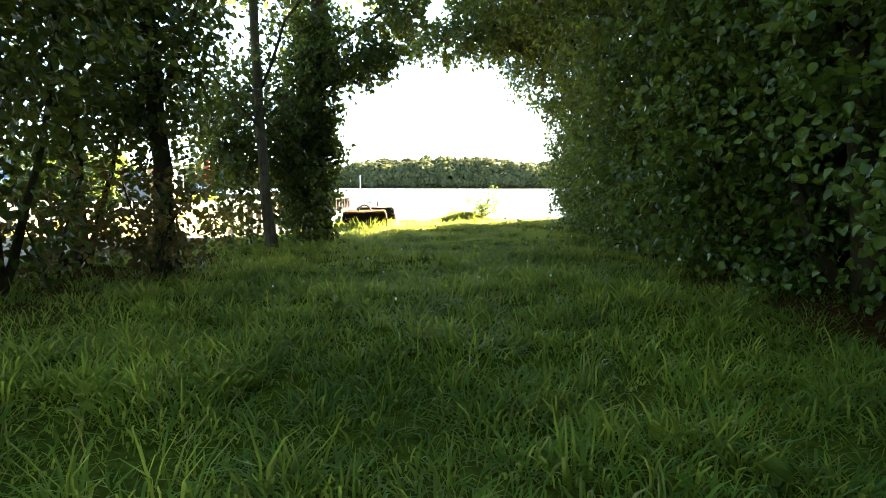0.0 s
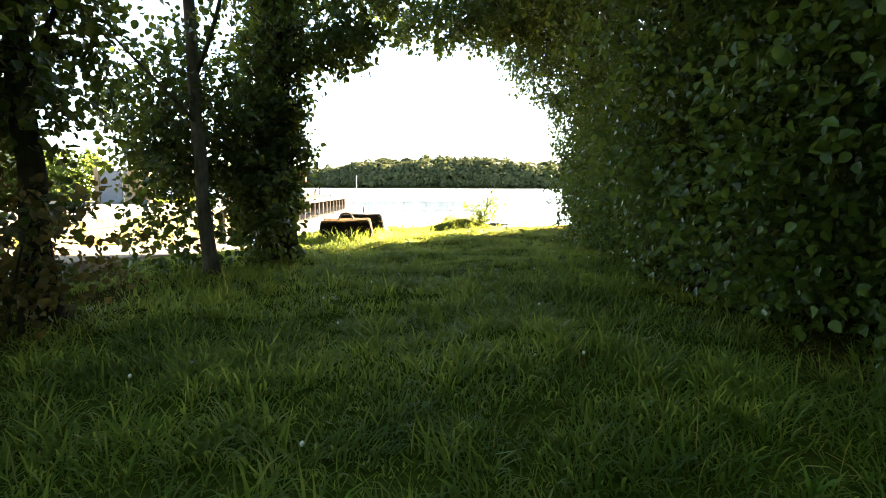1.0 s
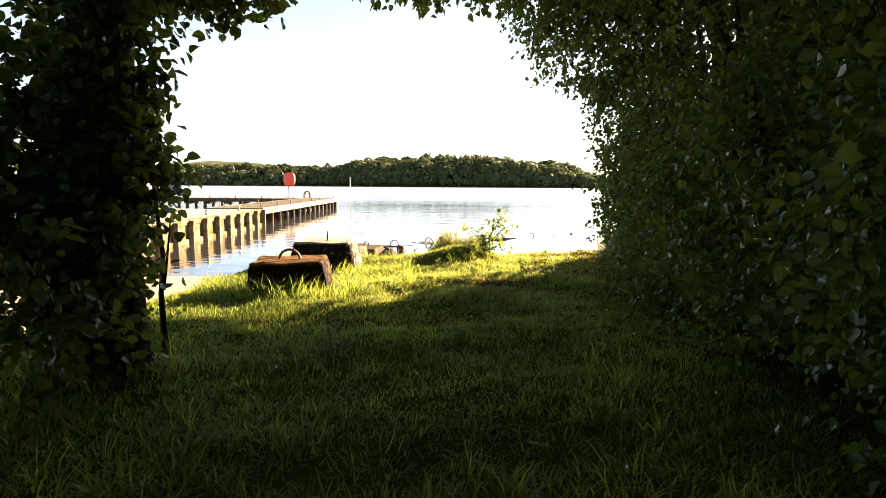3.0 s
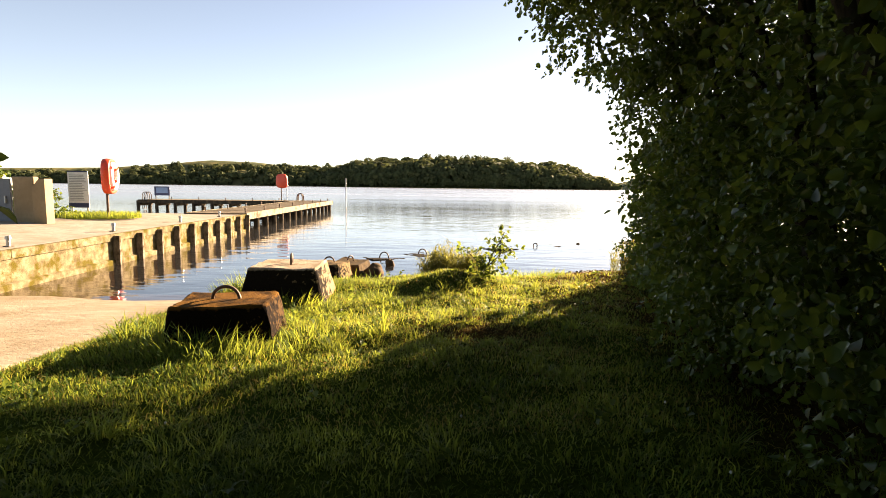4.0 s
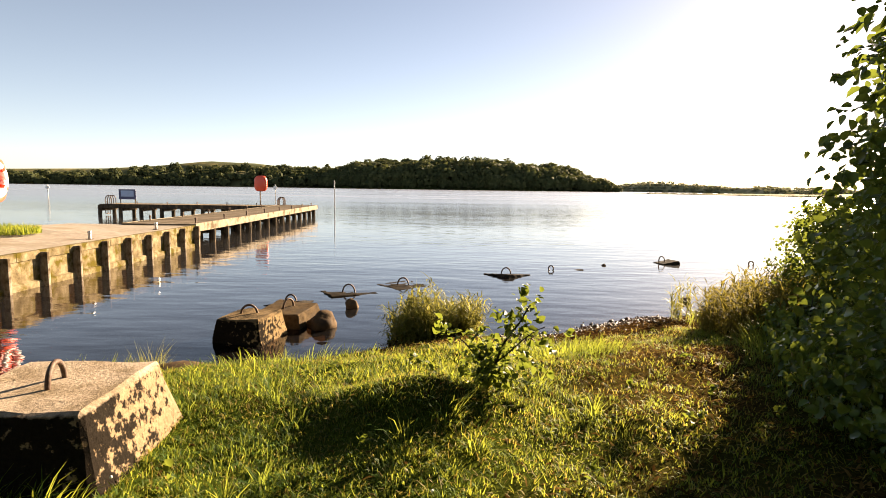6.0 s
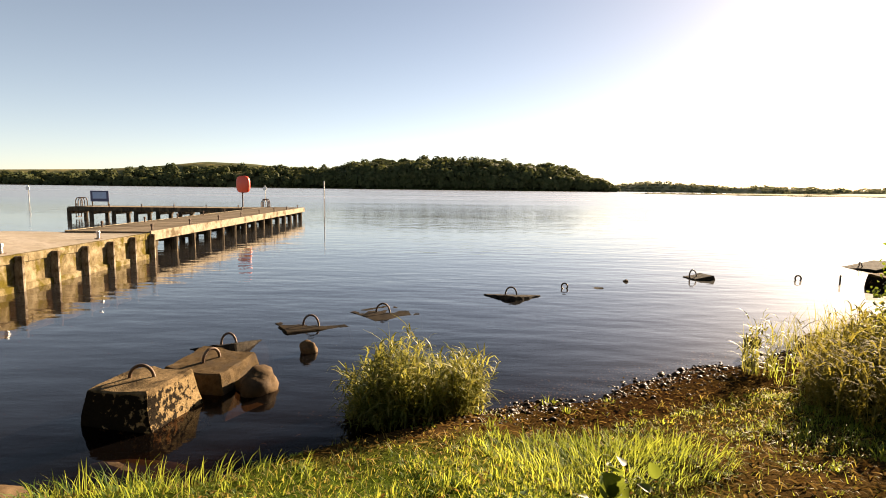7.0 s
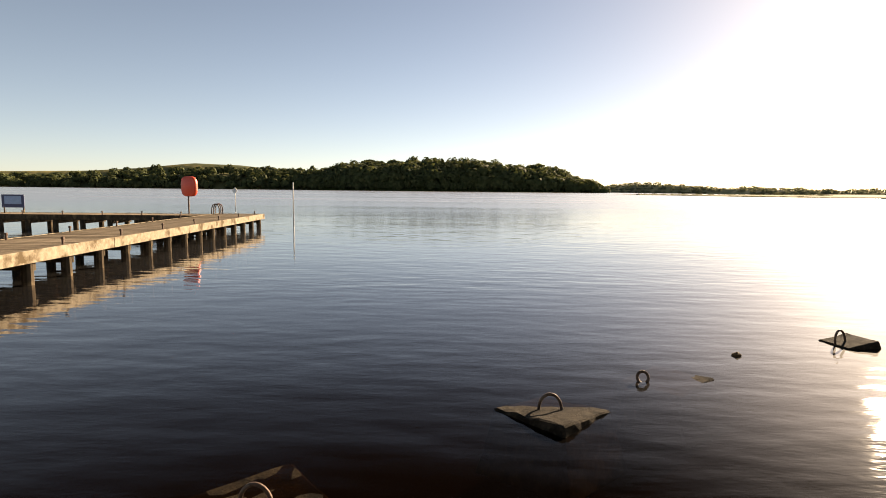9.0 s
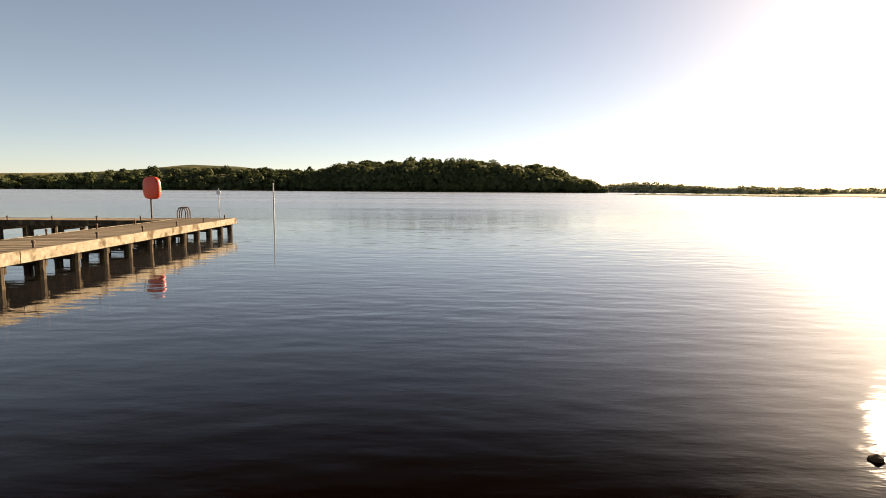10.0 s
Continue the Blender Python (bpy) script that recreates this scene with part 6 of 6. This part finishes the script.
# ---- far shores ----
def ridge(name, xs_, y_of, tops, depth, label, material):
    """A long low landform rising from the water; tops gives its height along x."""
    rows = []
    for f, h in ((0.0, -0.02), (0.02, 0.1), (0.12, 0.55), (0.35, 0.9), (0.6, 1.0), (1.0, 0.9)):
        rows.append([(x, y_of(x) + f * depth, -0.5 if f == 0 else tops(x) * h + 0.6 * noise.noise(Vector((x * 0.02, f * 3, 2)))) for x in xs_])
    m = len(xs_)
    verts = [p for r_ in rows for p in r_]
    faces = [(i * m + j, i * m + j + 1, (i + 1) * m + j + 1, (i + 1) * m + j) for i in range(len(rows) - 1) for j in range(m - 1)]
    return tagged(new(name, mesh_from(name, verts, faces, material, True)), label, "far shore", kind="structure")


def wood(name, label, trees, seed, size=1.5, quads_per=150, leaves=None):
    """Far trees: each crown a ragged dome of small leaf clumps. trees: x, y, z, width, height."""
    g = np.random.default_rng(seed)
    tr = np.array(trees)
    n = len(tr)
    k = np.repeat(np.arange(n), quads_per)
    d = g.normal(0, 1, (n * quads_per, 3))
    d[:, 2] = np.abs(d[:, 2]) * 1.1 - 0.45
    d /= np.linalg.norm(d, axis=1)[:, None]
    wob = 1 + 0.14 * np.sin(d[:, 0] * 6 + k) * np.sin(d[:, 1] * 5 + k * 1.7) + 0.08 * np.sin(d[:, 2] * 11 + k * 0.7)
    rad = np.stack([tr[k, 3] / 2, tr[k, 3] / 2, tr[k, 4] * 0.62], -1)
    c = tr[k, :3] + np.stack([np.zeros(len(k)), np.zeros(len(k)), tr[k, 4] * 0.45], -1) + d * rad * (wob * g.uniform(0.8, 1.05, len(k)))[:, None]
    nn = d + g.normal(0, 0.28, d.shape)
    a = np.cross(nn, g.normal(0, 1, d.shape))
    a /= np.linalg.norm(a, axis=1)[:, None]
    b = np.cross(nn, a)
    b /= np.linalg.norm(b, axis=1)[:, None]
    s = size * g.uniform(0.6, 1.3, len(k))[:, None] * (tr[k, 3] / 9)[:, None]
    v_ = np.stack([c - a * s - b * s * 0.4, c + a * s * 0.5 - b * s, c + a * s + b * s * 0.5, c - a * s * 0.4 + b * s], 1).reshape(-1, 3)
    o = np.arange(len(k))[:, None] * 4
    return tagged(new(name, fast_mesh(name, v_, np.concatenate([o, o + 1, o + 2, o + 3], 1), np.zeros((0, 3), int), leaves or FAR_LEAF)), label, "woodland", kind="stuff")


def isle_top(x):
    return float(np.interp(x, [-190, -165, -147, -90, -20, 0, 40, 100, 135, 152, 163], [3, 13, 20, 24, 25.5, 26, 22, 17, 8, 3, 0.3]))


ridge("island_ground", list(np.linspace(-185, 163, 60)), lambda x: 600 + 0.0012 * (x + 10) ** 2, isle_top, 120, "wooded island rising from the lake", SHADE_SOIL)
g = random.Random(9)
trees = []
for row, (f, hs) in enumerate(((0.0, 0.05), (0.06, 0.3), (0.14, 0.55), (0.25, 0.75), (0.38, 0.9), (0.52, 0.98))):
    x = -184.0
    while x < 161:
        top = isle_top(x)
        w = g.uniform(13, 26) * (0.7 if row == 0 else 1)
        h = g.uniform(9, 16) * min(1, 0.35 + top / 9)
        trees.append((x, 600 + 0.0012 * (x + 10) ** 2 + f * 120 + g.uniform(-2, 2), top * hs - 0.5, w, h))
        x += w * g.uniform(0.5, 0.75)
wood("island_wood", "dense dark broadleaf wood covering the island", trees, 41, 0.72, 290)


def main_top(x):
    return float(np.interp(x, [-700, -560, -480, -430, -360, -270, -160, -100], [5, 6, 8, 14, 19, 21, 19, 12]))


ridge("mainland_ground", list(np.linspace(-900, -60, 70)), lambda x: 640 + 0.05 * x, main_top, 150, "low mainland shore with trees and fields", HILL)
trees = []
for row, (f, hs) in enumerate(((0.0, 0.05), (0.08, 0.4), (0.2, 0.7), (0.36, 0.9))):
    x = -640.0
    while x < -120:
        top = main_top(x)
        w = g.uniform(9, 15)
        if g.random() < 0.8:
            trees.append((x, 640 + 0.05 * x + f * 150 + g.uniform(-3, 3), top * hs - 0.5, w, g.uniform(6, 12)))
        x += w * g.uniform(0.55, 0.9)
wood("mainland_wood", "belt of trees along the mainland shore", trees, 42, 1.0, 180)
ridge("far_hill", list(np.linspace(-2300, -300, 60)), lambda x: 1500.0, lambda x: float(np.interp(x, [-2300, -1500, -1150, -960, -820, -660, -480, -300], [34, 44, 49, 60, 75, 69, 48, 30])), 300, "distant green hill behind the mainland", HILL)


def east_y(x):
    """The eastern shore, coming nearer towards the east."""
    return float(np.interp(x, [215, 240, 300, 360, 420, 520, 900, 2300], [1150, 980, 720, 540, 420, 380, 360, 300]))


def hill_top(x):
    return float(np.interp(x, [215, 245, 262, 275, 288, 305, 325, 375, 450, 900], [6, 8, 12, 14.5, 13, 9, 7, 4.5, 4, 4]))


def bank_y(x):
    return float(np.interp(x, [100, 125, 150, 200, 300, 700], [320, 260, 220, 190, 170, 150]))


def bank_top(x):
    return float(np.interp(x, [100, 120, 150, 200, 300, 700], [0.2, 0.6, 1.1, 1.5, 2.2, 3]))


ridge("east_hill", list(np.linspace(215, 900, 80)), east_y, hill_top, 120, "low hills with pale, haze-toned fields on the far eastern shore", HAZED_FIELD)
ridge("east_bank", list(np.linspace(100, 700, 60)), bank_y, bank_top, 60, "low pale, haze-toned fields running down to the lake", HAZED_FIELD)
trees = []
for f, hs in ((0.02, 0.06), (0.12, 0.4), (0.25, 0.72), (0.5, 0.95)):
    x = 216.0
    while x < 640:
        w = g.uniform(6, 13)
        if noise.noise(Vector((x * 0.03, f * 7, 1))) > -0.3:
            trees.append((x, east_y(x) + f * 120 + g.uniform(0, 6), hill_top(x) * hs - 0.8, w, g.uniform(2.2, 4.2)))
        x += w * g.uniform(0.25, 0.5)
# hedges on the nearer bank
for f, hs in ((0.03, 0.1), (0.4, 0.85)):
    x = 104.0
    while x < 300:
        w = g.uniform(2.0, 4.5)
        if noise.noise(Vector((x * 0.05, f * 9, 4))) > -0.1:
            trees.append((x, bank_y(x) + f * 60 + g.uniform(0, 3), bank_top(x) * hs - 0.3, w, g.uniform(0.4, 0.8)))
        x += w * g.uniform(0.3, 0.6)
wood("east_wood", "scattered trees and hedges on the far eastern shore", trees, 43, 0.7, 70, HAZED_LEAF)
